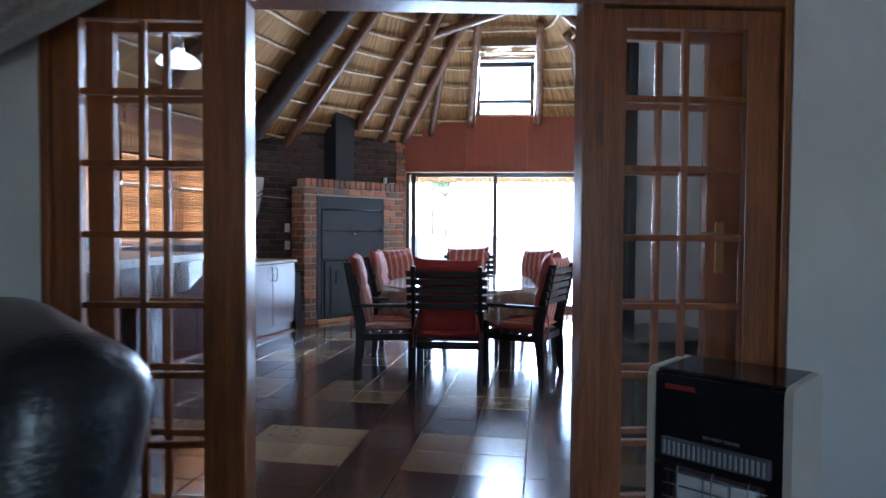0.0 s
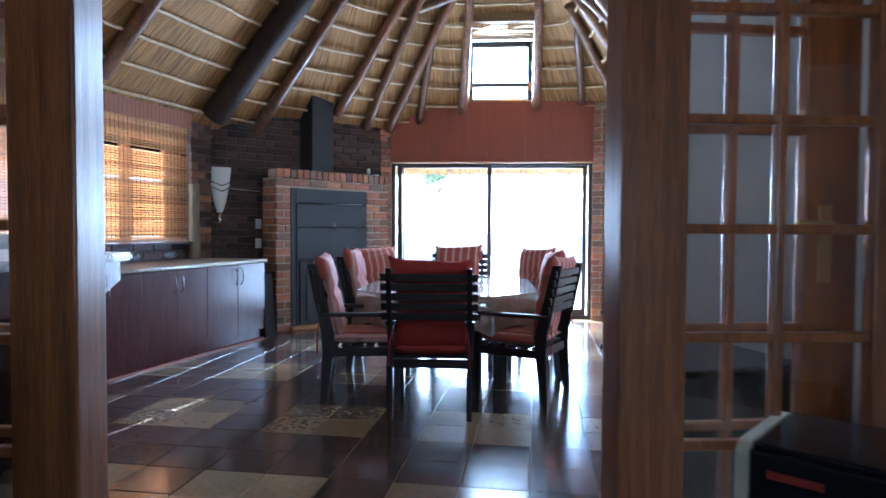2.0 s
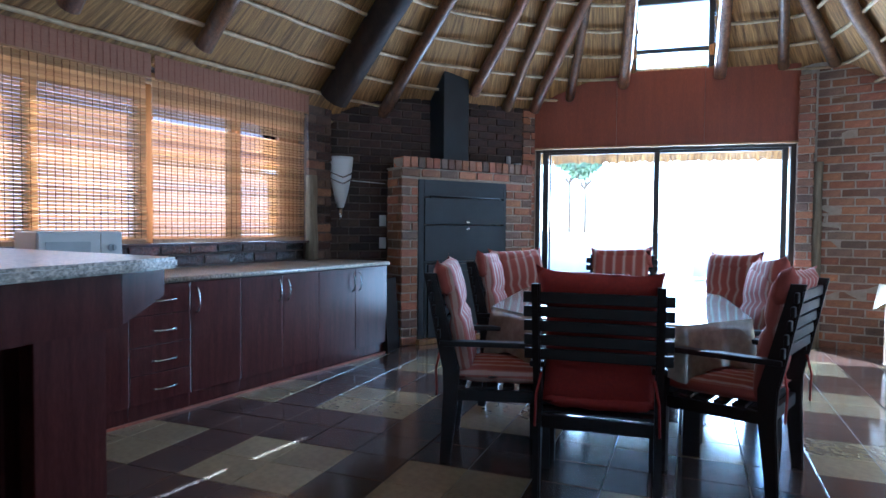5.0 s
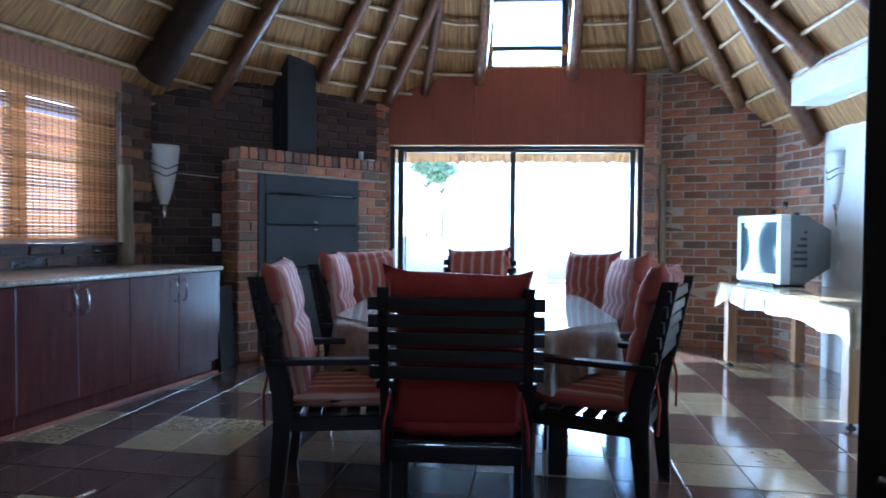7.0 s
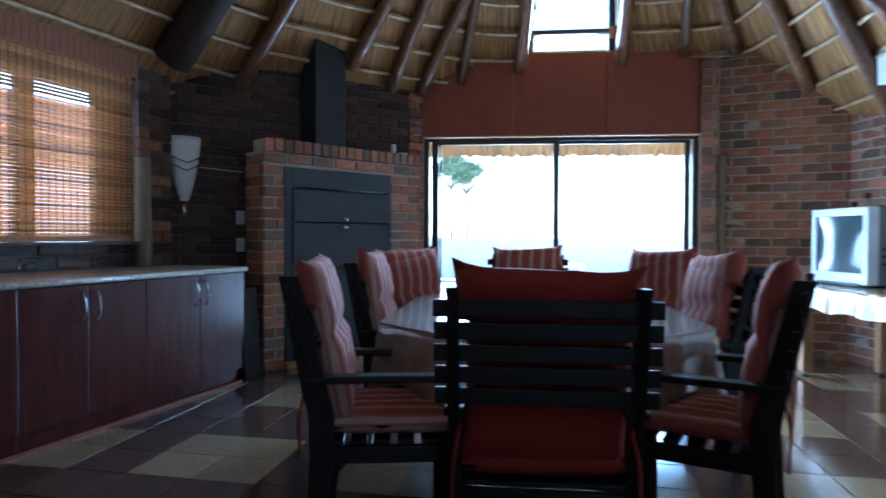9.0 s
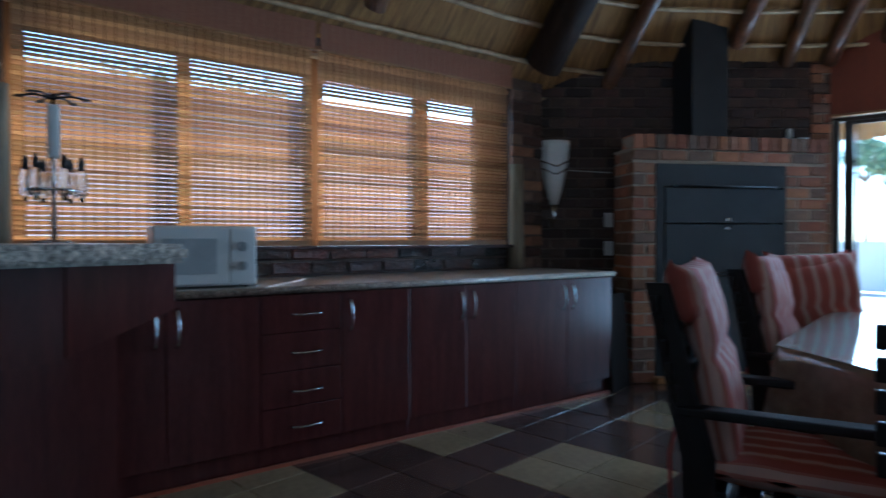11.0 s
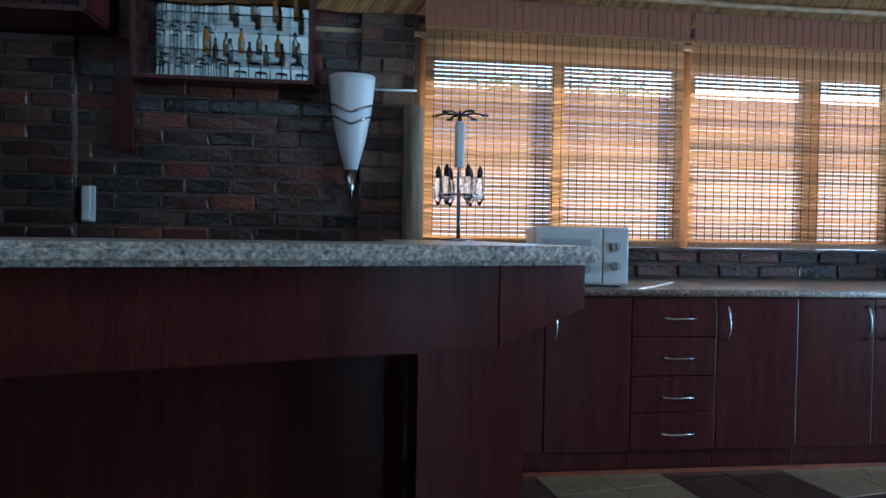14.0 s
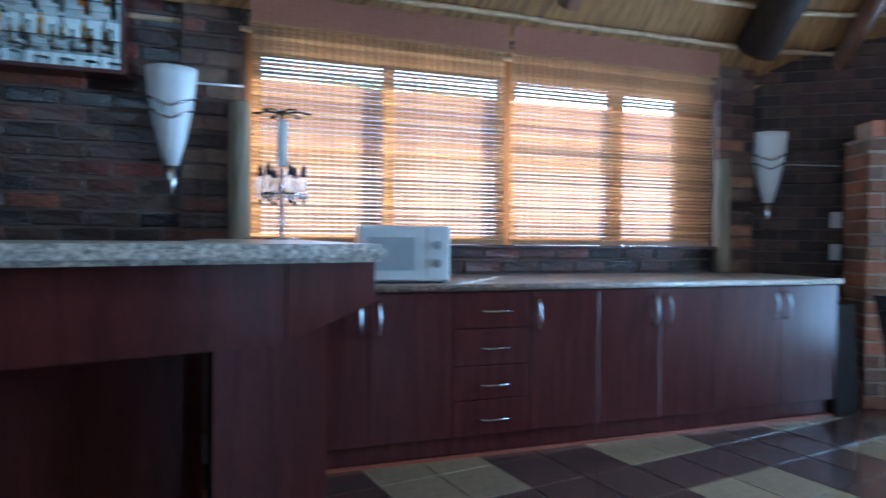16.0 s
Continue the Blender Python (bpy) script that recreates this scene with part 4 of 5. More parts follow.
# optic dispenser stand
op = thing("optic_stand", at(-4.16, 3.86, 1.118), "chrome rotary spirit dispenser stand with glass optics on the bar", "drink dispenser")
part("base", lathe([(0.075, 0), (0.075, 0.008), (0.03, 0.016), (0.0, 0.016)], 20), CHROME, op)
part("post", tube([(0, 0, 0.01), (0, 0, 0.62)], 0.010, 10), CHROME, op)
part("bottle_holder", box(0, 0, 0.46, 0.045, 0.045, 0.22, 0.01), WHITE, op, "pale upright sleeve")
part("ring", join(lathe([(0.105, 0.21), (0.105, 0.222), (0.0, 0.222), (0.0, 0.21)], 20)), CHROME, op)
for k in range(6):
    a = k * math.tau / 6 + 0.3
    o_ = part("optic", lathe([(0.008, 0.0), (0.012, 0.02), (0.022, 0.03), (0.022, 0.10), (0.014, 0.13), (0.010, 0.15)], 12), DRINKGLASS, op, "clear glass optic measure", pose(0.10 * math.cos(a), 0.10 * math.sin(a), 0.17))
    part("cap", lathe([(0.014, 0.13), (0.014, 0.165), (0.004, 0.19)], 10), MATTBLACK, o_)
    part("arm", tube([(0, 0, 0.60), (0.07 * math.cos(a), 0.07 * math.sin(a), 0.61), (0.12 * math.cos(a), 0.12 * math.sin(a), 0.60)], 0.005, 6), MATTBLACK, op)
    part("clip", lathe([(0.016, 0), (0.016, 0.008)], 10), MATTBLACK, op, "", pose(0.12 * math.cos(a), 0.12 * math.sin(a), 0.595))

# mirrored glass cabinet on the brick wall
mc = thing("mirror_cabinet", at(-4.865, 2.16, 1.96), "open dark-wood wall cabinet with mirror back and glass shelves", "display cabinet")
part("mirror_back", box(0.006, 0.47, 0.36, 0.006, 0.90, 0.70), MIRROR, mc, "mirror back")
for y0, y1, z0, z1 in ((0.0, 0.03, 0, 0.74), (0.93, 0.96, 0, 0.74), (0.03, 0.93, 0, 0.022), (0.03, 0.93, 0.718, 0.74)):
    part("frame_board", box(0.09, (y0 + y1) / 2, (z0 + z1) / 2, 0.17, y1 - y0, z1 - z0, 0.002), MAHOGANY, mc)
for z in (0.165, 0.36, 0.55):
    part("glass_shelf", box(0.09, 0.48, z, 0.155, 0.895, 0.008), DRINKGLASS, mc, "clear glass shelf")


def tumbler(m, h=0.10, r=0.036):
    ob = thing("drinking_glass", m, "clear glass tumbler standing upside down on a shelf", "glass", "bar glasses")
    part("bowl", lathe([(0.0, 0.004), (r * 0.93, 0.004), (r * 0.95, 0.012), (r, h)], 14), THINGLASS, ob)
    return ob


def bottle(m, h, body, label):
    ob = thing("spirit_bottle", m, label, "bottle", "miniature bottles")
    r = 0.017
    part("body", lathe([(r, 0), (r, h * 0.6), (r * 0.5, h * 0.75), (r * 0.42, h * 0.93), (0, h * 0.93)], 12), body, ob)
    part("cap", lathe([(r * 0.5, h * 0.9), (r * 0.5, h), (0, h)], 10), MATTBLACK, ob)
    part("label_band", lathe([(r * 1.03, h * 0.18), (r * 1.03, h * 0.45)], 12), CREAM, ob)
    return ob


rg = random.Random(5)
for k in range(4):
    tumbler(at(-4.865 + rg.uniform(0.06, 0.13), 2.68 + 0.115 * k, 1.983), 0.095, 0.036)
for k in range(8):
    tumbler(at(-4.865 + (0.05 if k % 2 else 0.13), 2.215 + 0.055 * k, 1.983), 0.12, 0.026)
    tumbler(at(-4.865 + (0.05 if k % 2 else 0.135), 2.21 + 0.045 * k, 2.13), 0.15, 0.022)
    tumbler(at(-4.865 + (0.05 if k % 2 else 0.135), 2.21 + 0.05 * k, 2.325), 0.14, 0.025)
for k in range(9):
    y = 2.25 + 0.095 * k
    if k > 2:
        bottle(at(-4.865 + rg.uniform(0.06, 0.13), y, 2.13), rg.uniform(0.11, 0.14), LIQUID if k % 2 else DRINKGLASS, "miniature spirit bottle with dark cap on a glass shelf")
for k in range(4):
    y = 2.66 + 0.12 * k
    bottle(at(-4.865 + rg.uniform(0.06, 0.13), y, 2.325), 0.17, LIQUID if k > 1 else DRINKGLASS, "small spirit bottle with a pale label on a glass shelf")

# second cabinet and the fittings further along the bar wall
wc = thing("wall_cabinet", at(-4.86, 1.09, 2.23), "dark mahogany wall cabinet with an open shelf", "cabinet")
part("bottom_board", box(0.20, 0.46, 0.0, 0.40, 0.96, 0.03, 0.003), MAHOGANY, wc)
part("side_board", box(0.20, 0.94, 0.30, 0.40, 0.025, 0.60, 0.003), MAHOGANY, wc)
part("back_board", box(0.01, 0.46, 0.30, 0.02, 0.93, 0.58, 0.003), MAHOGANY, wc)
part("shelf", box(0.18, 0.46, 0.30, 0.35, 0.92, 0.02, 0.003), MAHOGANY, wc)
for k in range(5):
    tumbler(at(-4.66 + 0.03 * (k % 2), 1.28 + 0.15 * k, 2.246), 0.11, 0.036)
solid("wall_trim_board", box(-4.85, 2.08, 1.90, 0.03, 0.10, 0.62, 0.004), MAHOGANY, "dark wooden trim board on the brick wall", "trim board")
ph = thing("intercom_handset", at(-4.868, 1.89, 1.20), "white plastic intercom handset on the wall", "intercom")
part("base", box(0.012, 0, 0.09, 0.025, 0.07, 0.20, 0.008), WHITE, ph)
part("handset", box(0.04, 0, 0.09, 0.03, 0.045, 0.19, 0.010), WHITE, ph)

# ---- built-in barbecue fireplace across the corner ----
BRAAI_L, BRAAI_R = Vector((-4.15, 7.73, 0)), Vector((-3.385, 9.31, 0))
B_W = (BRAAI_R - BRAAI_L).length
M_B = pose(BRAAI_L.x, BRAAI_L.y, 0, 0, 0, math.degrees(math.atan2(BRAAI_R.y - BRAAI_L.y, BRAAI_R.x - BRAAI_L.x)))   # local x along the front, local -y to the room
braai = thing("barbecue_fireplace", M_B, "built-in brick barbecue fireplace with charcoal steel doors and flue", "fireplace")
B0, B1, B_TOP = 0.195, 1.365, 1.735            # the steel front between the brick jambs
part("brick_body", join(box(B0 / 2, 0.15, 0.92, B0, 0.30, 1.84), box((B1 + B_W) / 2, 0.15, 0.92, B_W - B1, 0.30, 1.84), box(B_W / 2, 0.15, (B_TOP + 1.845) / 2, B_W, 0.298, 1.845 - B_TOP)), MORTAR, braai, "mortared brick surround")
bx, bw = (B0 + B1) / 2, B1 - B0
part("steel_frame", join(box(B0 + 0.035, 0.012, 0.87, 0.07, 0.05, 1.73, 0.004), box(B1 - 0.02, 0.012, 0.87, 0.04, 0.05, 1.73, 0.004), box(bx + 0.015, 0.012, 1.645, bw - 0.11, 0.05, 0.18, 0.004)), STEEL, braai, "charcoal steel frame")
dx_, dw_ = bx + 0.015, bw - 0.118
up_ = part("upper_door", box(dx_, -0.006, 1.4055, dw_, 0.03, 0.279, 0.005), STEEL, braai, "charcoal steel lift-up door")
lo_d = part("lower_door", box(dx_, -0.006, 1.063, dw_, 0.03, 0.386, 0.005), STEEL, braai, "charcoal steel door")
part("base_surround", join(box(B0 + 0.09, 0.004, 0.45, 0.03, 0.04, 0.80, 0.004), box(bx + 0.015, 0.004, 0.855, dw_, 0.04, 0.02, 0.004)), STEEL, braai)
base_d = part("base_door", box(dx_ + 0.02, 0.0, 0.445, dw_ - 0.06, 0.03, 0.78, 0.005), STEEL, braai, "tall charcoal steel wood-store door")
part("inner_panel", box(dx_ + 0.04, -0.018, 0.43, dw_ - 0.20, 0.012, 0.66, 0.004), STEEL, base_d)
for z in (1.295, 1.222):
    c_ = part("catch", box(dx_ + 0.02, -0.030, z, 0.045, 0.022, 0.026, 0.005), CHROME, up_ if z > 1.25 else lo_d, "small chrome catch")
    part("keyhole", box(dx_ + 0.02, -0.042, z, 0.010, 0.004, 0.012), MATTBLACK, c_)
part("lift_rail", tube([(dx_ - dw_ / 2 + 0.10, -0.030, 1.560), (dx_ + dw_ / 2 - 0.06, -0.030, 1.560)], 0.008, 8), STEEL, up_)
for x in (dx_ - dw_ / 2 + 0.10, dx_ + dw_ / 2 - 0.10):
    part("hinge", box(x, -0.022, 1.556, 0.07, 0.022, 0.024, 0.004), STEEL, up_)
part("base_pull", box(0.50, -0.032, 0.62, 0.02, 0.02, 0.16, 0.004), STEEL, base_d)
part("hearth_sill", box(bx, -0.02, 0.028, bw + 0.04, 0.12, 0.05, 0.006), PINEWOOD, braai, "pale hearth edge strip")
part("flue", box(0.70, 0.19, 2.46, 0.325, 0.30, 1.22, 0.004), STEEL, braai, "square charcoal steel flue")
part("cap_slab", box(B_W / 2, 0.175, 1.852, B_W, 0.31, 0.012), MORTAR, braai)
rb = random.Random(8)
nb = 19
for k in range(nb):
    b_ = new("brick", rb.choice(brick_set(rb.choice(FACES), B_W / nb - 0.013, 0.108, 0.20)))
    b_.parent = braai
    b_.matrix_basis = pose(k * B_W / nb + 0.006, -0.024 + rb.uniform(-0.004, 0.004), 1.852 + rb.uniform(0, 0.004), 0, rb.uniform(-1.2, 1.2), 0)
part("cap_joints", box(B_W / 2, 0.09, 1.905, B_W - 0.01, 0.19, 0.09, 0.004), MORTAR, braai)
for k, (xa, xb, za, zb) in enumerate(((0.0, B0 - 0.004, 0.005, 1.76), (B1 + 0.004, B_W, 0.005, 1.76), (0.0, B_W, 1.762, 1.85))):
    lay_bricks(braai, M_B, xa, xb, za, zb, FACES, seed=3 + 30 * k, proud=0.008, bh=0.0765, joint=0.0155)
lay_bricks(braai, M_B @ pose(0, 0, 0, 0, 0, 90) @ pose(0.0, 0.0, 0, 0, 0, 180) @ pose(-0.30, 0.0, 0), 0.0, 0.30, 0.005, 1.85, FACES, seed=4, proud=0.008, bh=0.0765, joint=0.0155)
jar = thing("glass_jar", M_B @ pose(1.46, 0.07, 1.966), "small white jar standing on the fireplace ledge", "jar")
part("body", lathe([(0.026, 0), (0.026, 0.085), (0.022, 0.095), (0, 0.095)], 14), WHITE, jar)
solid("torch", tube([(0, 0, 0.012), (0.10, 0, 0.012)], [0.010, 0.013], 10), SILVER, "small grey torch lying on the fireplace ledge", "torch", m=M_B @ pose(1.53, 0.05, 1.966, 0, 0, 5))


# ---- dining table and chairs ----
TA = 14.0
F0 = Vector((-1.24, 5.10, 0))
TU, TV = Vector((math.cos(radians(TA)), math.sin(radians(TA)), 0)), Vector((-math.sin(radians(TA)), math.cos(radians(TA)), 0))


def table_at(u, v, z=0.0, turn=0.0):
    p = F0 + TU * u + TV * v
    return pose(p.x, p.y, z, 0, 0, TA + turn)


def octagon(w, l, c):
    return [(-w, -l + c), (-w + c, -l), (w - c, -l), (w, -l + c), (w, l - c), (w - c, l), (-w + c, l), (-w, l - c)]


TC = table_at(0, 1.60)
table = thing("dining_table", TC, "large dark wooden dining table with clipped corners", "table")
part("tabletop", prism(octagon(0.72, 1.0, 0.36), 0.715, 0.75, 0.006), CHAIRWOOD, table)
part("apron", prism(octagon(0.60, 0.88, 0.32), 0.63, 0.714), CHAIRWOOD, table)
for x in (-0.42, 0.42):
    for y in (-0.72, 0.72):
        part("leg", box(x, y, 0.315, 0.09, 0.09, 0.63, 0.006), CHAIRWOOD, table)


def tablecloth(outline, z, drop, seed, pitch=0.05, flare=0.06):
    """Cloth with a flat top and a hanging, folded hem."""
    rnd = random.Random(seed)
    bm = bmesh.new()
    pts = []
    n = len(outline)
    for i in range(n):
        a, b = Vector(outline[i]), Vector(outline[(i + 1) % n])
        k = max(2, int((b - a).length / pitch))
        pts += [a.lerp(b, j / k) for j in range(k)]
    rings = []
    m = len(pts)
    for lvl in range(6):
        t = lvl / 5
        ring = []
        for i, p in enumerate(pts):
            nrm = p.normalized()
            fold = 0.018 * math.sin(i * 0.9 + seed) + 0.02 * noise.noise((i * 0.21, seed, 0))
            out = 0.006 + t * (0.02 + fold)
            near = min((p - Vector(q)).length for q in outline)
            hang = flare * math.exp(-(near / 0.10) ** 2)
            out += t * 0.35 * hang
            dz = t * (drop + hang + 0.05 * noise.noise((i * 0.13, seed + 5, 0)))
            ring.append(bm.verts.new((p.x + nrm.x * out, p.y + nrm.y * out, z - dz)))
        rings.append(ring)
    for q, w in zip(rings, rings[1:]):
        for i in range(m):
            bm.faces.new((q[i], w[i], w[(i + 1) % m], q[(i + 1) % m]))
    inner = [bm.verts.new((p.x * 0.5, p.y * 0.5, z + 0.001 * noise.noise((p.x * 6, p.y * 6, 0)))) for p in pts]
    for i in range(m):
        bm.faces.new((rings[0][i], rings[0][(i + 1) % m], inner[(i + 1) % m], inner[i]))
    bm.faces.new(inner)
    bmesh.ops.recalc_face_normals(bm, faces=bm.faces)
    for f in bm.faces:
        f.smooth = abs(f.normal.z) < 0.9
    return bm


solid("tablecloth", tablecloth(octagon(0.722, 1.002, 0.36), 0.756, 0.24, 2), CLOTH_, "shiny clear plastic over a beige patterned tablecloth", "tablecloth", m=TC)


def board(line, x, thick, widths):
    """Flat sawn post: a centre line in y and z, cut from a plank, deeper than thick."""
    bm = bmesh.new()
    rows_ = []
    for (y, z), w in zip(line, widths):
        rows_.append([bm.verts.new((x + a * thick / 2, y + b * w / 2, z)) for a, b in ((-1, -1), (1, -1), (1, 1), (-1, 1))])
    for p, q in zip(rows_, rows_[1:]):
        for k in range(4):
            bm.faces.new((p[k], p[(k + 1) % 4], q[(k + 1) % 4], q[k]))
    bm.faces.new(rows_[0][::-1])
    bm.faces.new(rows_[-1])
    bmesh.ops.recalc_face_normals(bm, faces=bm.faces)
    bmesh.ops.bevel(bm, geom=[e for e in bm.edges if abs((e.verts[0].co - e.verts[1].co).z) > 0.05], offset=0.006, segments=2, affect='EDGES')
    return bm


def dining_chair(m, label, red_back=False, seed=0, lean=0.0):
    """Slatted garden-style armchair with tied cushions; local origin between the back feet, facing +y."""
    ob = thing("dining_chair", m, label, "chair", "chairs round the dining table")
    w, d = 0.58, 0.52
    for x in (-w / 2 + 0.03, w / 2 - 0.03):
        part("back_post", board([(0.0, 0.0), (0.03, 0.36), (0.03, 0.50), (0.0, 0.62), (-0.085, 1.0)], x, 0.034, (0.055, 0.08, 0.09, 0.085, 0.065)), CHAIRWOOD, ob)
        part("front_leg", box(x, d, 0.31, 0.045, 0.05, 0.62, 0.005), CHAIRWOOD, ob)
        part("arm", box(x, d / 2 + 0.02, 0.635, 0.065, d + 0.10, 0.028, 0.007), CHAIRWOOD, ob)
        part("side_rail", box(x, d / 2, 0.365, 0.028, d - 0.04, 0.06, 0.004), CHAIRWOOD, ob)
    part("front_rail", box(0, d - 0.01, 0.365, w - 0.09, 0.028, 0.06, 0.004), CHAIRWOOD, ob)
    part("back_rail", box(0, 0.03, 0.365, w - 0.09, 0.028, 0.06, 0.004), CHAIRWOOD, ob)
    for k in range(6):
        part("seat_slat", box(0, 0.075 + k * 0.085, 0.403, w - 0.07, 0.06, 0.016, 0.004), CHAIRWOOD, ob)
    for k in range(5):
        z = 0.685 + k * 0.064
        y = 0.0 - 0.07 * (z - 0.62) / 0.36
        part("back_slat", box(0, y - 0.022, z, w + 0.05, 0.018, 0.048, 0.005, None), CHAIRWOOD, ob)
    part("seat_cushion", pillow(0.50, 0.50, 0.085, seed=seed), CUSHION_RED if red_back else STRIPED, ob, "red seat cushion" if red_back else "striped red and cream seat cushion", pose(0, 0.285, 0.455, -90))
    back = CUSHION_RED if red_back else STRIPED
    part("back_cushion", pillow(0.50, 0.59, 0.11, seams=(0.2,), puff=0.85, seed=seed + 1), back if red_back else STRIPED, ob, "buttoned back cushion in faded red stripes", pose(0.012 * math.sin(seed), 0.05, 0.735, 9 + 2 * math.sin(seed * 3), lean + 2.5 * math.cos(seed), 3 * math.sin(seed * 2)))
    part("head_cushion", pillow(0.54, 0.17, 0.115, nx=14, ny=8, seed=seed + 2), back, ob, "rolled top of the back cushion", pose(0.2 * math.sin(radians(lean)), -0.015, 0.968, 16 + 6 * math.sin(seed * 1.7), lean + 2.5 * math.sin(seed)))
    for x in (-0.24, 0.24):
        part("cushion_tie", tube([(x, -0.03, 0.60), (x * 1.08, -0.05, 0.50), (x * 1.10, -0.045, 0.36)], 0.006, 5), CUSHION_RED, ob)
    return ob


dining_chair(table_at(-0.045, 0.02), "dark slatted armchair with a red cushion at the table's end", True, 1)
SIDE = "dark slatted wooden armchair with faded red striped cushions"
for u, v, turn, s, lean in ((-0.88, 0.60, -80, 11, 4), (-0.90, 1.68, -88, 21, -3), (-0.80, 2.30, -128, 31, 2), (0.84, 0.62, 66, 41, 3), (0.90, 1.53, 96, 51, 4), (0.82, 2.34, 124, 61, 5)):
    dining_chair(table_at(u, v, 0, turn), SIDE, False, s, lean)
dining_chair(table_at(0.0, 3.05, 0, 180), "dark slatted wooden armchair with a striped cushion by the window", False, 71)

pend = thing("pendant_lamp", at(-1.63, 2.56, 1.96), "white glass bell pendant lamp on a cord, lit", "pendant lamp")
part("shade", lathe([(0.085, 0.0), (0.083, 0.012), (0.065, 0.032), (0.04, 0.045), (0.02, 0.05), (0.0, 0.05)], 20), glow("lit_opal_glass", (0.9, 0.95, 1.0), 0.35), pend)
part("cap", lathe([(0.022, 0.048), (0.022, 0.09), (0.006, 0.17)], 14), CHROME, pend)
part("cord", tube([(0, 0, 0.165), (0, 0, 2.75)], 0.004, 6), MATTBLACK, pend)

# ---- television corner ----
E_DEG = math.degrees(math.atan2(RW3[1] - RW2[1], RW3[0] - RW2[0])) + 90
TVT = pose(0.64, 8.36, 0, 0, 0, 15)
tvt = thing("side_table", TVT, "long honey-wood side table under a plastic-covered cloth", "table")
part("tabletop", box(0, 0, 0.74, 0.72, 2.05, 0.035, 0.005), PINEWOOD, tvt)
part("apron", box(0, 0, 0.68, 0.62, 1.94, 0.085, 0.004), PINEWOOD, tvt)
for x in (-0.30, 0.30):
    for y in (-0.93, 0.93):
        l_ = part("leg", box(x, y, 0.34, 0.085, 0.085, 0.60, 0.006), PINEWOOD, tvt)
        part("foot", lathe([(0.03, 0.0), (0.03, 0.012), (0.012, 0.014), (0.012, 0.042), (0, 0.042)], 12), MATTBLACK, l_, "black adjustable foot", pose(x, y, 0))
solid("tablecloth", tablecloth([(-0.365, -1.03), (0.365, -1.03), (0.365, 1.03), (-0.365, 1.03)], 0.763, 0.17, 9, 0.05, 0.08), GOLDCLOTH, "shiny plastic-covered patterned cloth on the side table", "tablecloth", m=TVT)

tv = thing("television", pose(0.37, 9.13, 0.766, 0, 0, -66) @ Matrix.Diagonal((1.15, 1.15, 1.26, 1)), "silver box-shaped tube television with a dark grey back", "television")
part("bezel", join(box(0, -0.02, 0.045, 0.56, 0.08, 0.07, 0.01), box(0, -0.02, 0.46, 0.56, 0.08, 0.05, 0.01), box(-0.255, -0.02, 0.255, 0.05, 0.08, 0.37, 0.008), box(0.255, -0.02, 0.255, 0.05, 0.08, 0.37, 0.008)), SILVER, tv)
scr = bmesh.new()
grid_ = [[scr.verts.new((x / 6 * 0.235, -0.045 - 0.018 * (1 - (x / 6) ** 2) * (1 - (y / 5) ** 2), 0.257 + y / 5 * 0.182)) for x in range(-6, 7)] for y in range(-5, 6)]
for a, b in zip(grid_, grid_[1:]):
    for i in range(12):
        f_ = scr.faces.new((a[i], a[i + 1], b[i + 1], b[i]))
        f_.smooth = True
part("screen", scr, SCREEN, tv, "curved dark glass screen")
back_bm = bmesh.new()
rr_ = [[back_bm.verts.new((x * w, y, 0.25 + z * h)) for x, z in ((-1, -1), (1, -1), (1, 1), (-1, 1))] for y, w, h in ((0.02, 0.275, 0.235), (0.16, 0.265, 0.225), (0.34, 0.20, 0.16), (0.42, 0.17, 0.13))]
for q, w in zip(rr_, rr_[1:]):
    for i in range(4):
        back_bm.faces.new((q[i], q[(i + 1) % 4], w[(i + 1) % 4], w[i]))
back_bm.faces.new(rr_[0][::-1])
back_bm.faces.new(rr_[-1])
bmesh.ops.recalc_face_normals(back_bm, faces=back_bm.faces)
part("back_case", back_bm, GREYPLASTIC, tv, "tapering dark grey back")
for k in range(6):
    part("vent_slot", box(0.273 - 0.002 * k, 0.10, 0.14 + 0.045 * k, 0.008, 0.11, 0.018), MATTBLACK, tv)
part("stand", box(0, 0.06, 0.01, 0.42, 0.26, 0.02, 0.005), GREYPLASTIC, tv)
for k, (x, h) in enumerate(((0.46, 0.26), (0.56, 0.29), (0.66, 0.25))):
    j_ = thing("glass_bottle", pose(x, 9.28 + 0.03 * k, 0.766), "clear glass bottle standing behind the television", "bottle", "bottles behind the television")
    part("body", lathe([(0.038, 0), (0.038, h * 1.7), (0.018, h * 2.2), (0.018, h * 2.5), (0, h * 2.5)], 14), DRINKGLASS, j_)
    part("cap", lathe([(0.022, h * 2.45), (0.022, h * 2.45 + 0.03), (0, h * 2.45 + 0.03)], 12), MATTBLACK, j_)
sconce(M_E @ pose(0.21, 0.0, 1.28) @ Matrix.Diagonal((0.86, 0.86, 0.86, 1)), "frosted glass cone wall sconce with chrome chevrons on white plaster")
for z in (1.28, 1.02):
    sw = thing("light_switch", M_E @ pose(0.23, -0.002, z - 0.10), "white plastic switch plate on white plaster", "switch", "wall switches")
    part("plate", box(0, -0.006, 0, 0.075, 0.012, 0.12, 0.004), WHITE, sw)
    part("rocker", box(0, -0.014, 0, 0.03, 0.008, 0.05, 0.003), WHITE, sw)
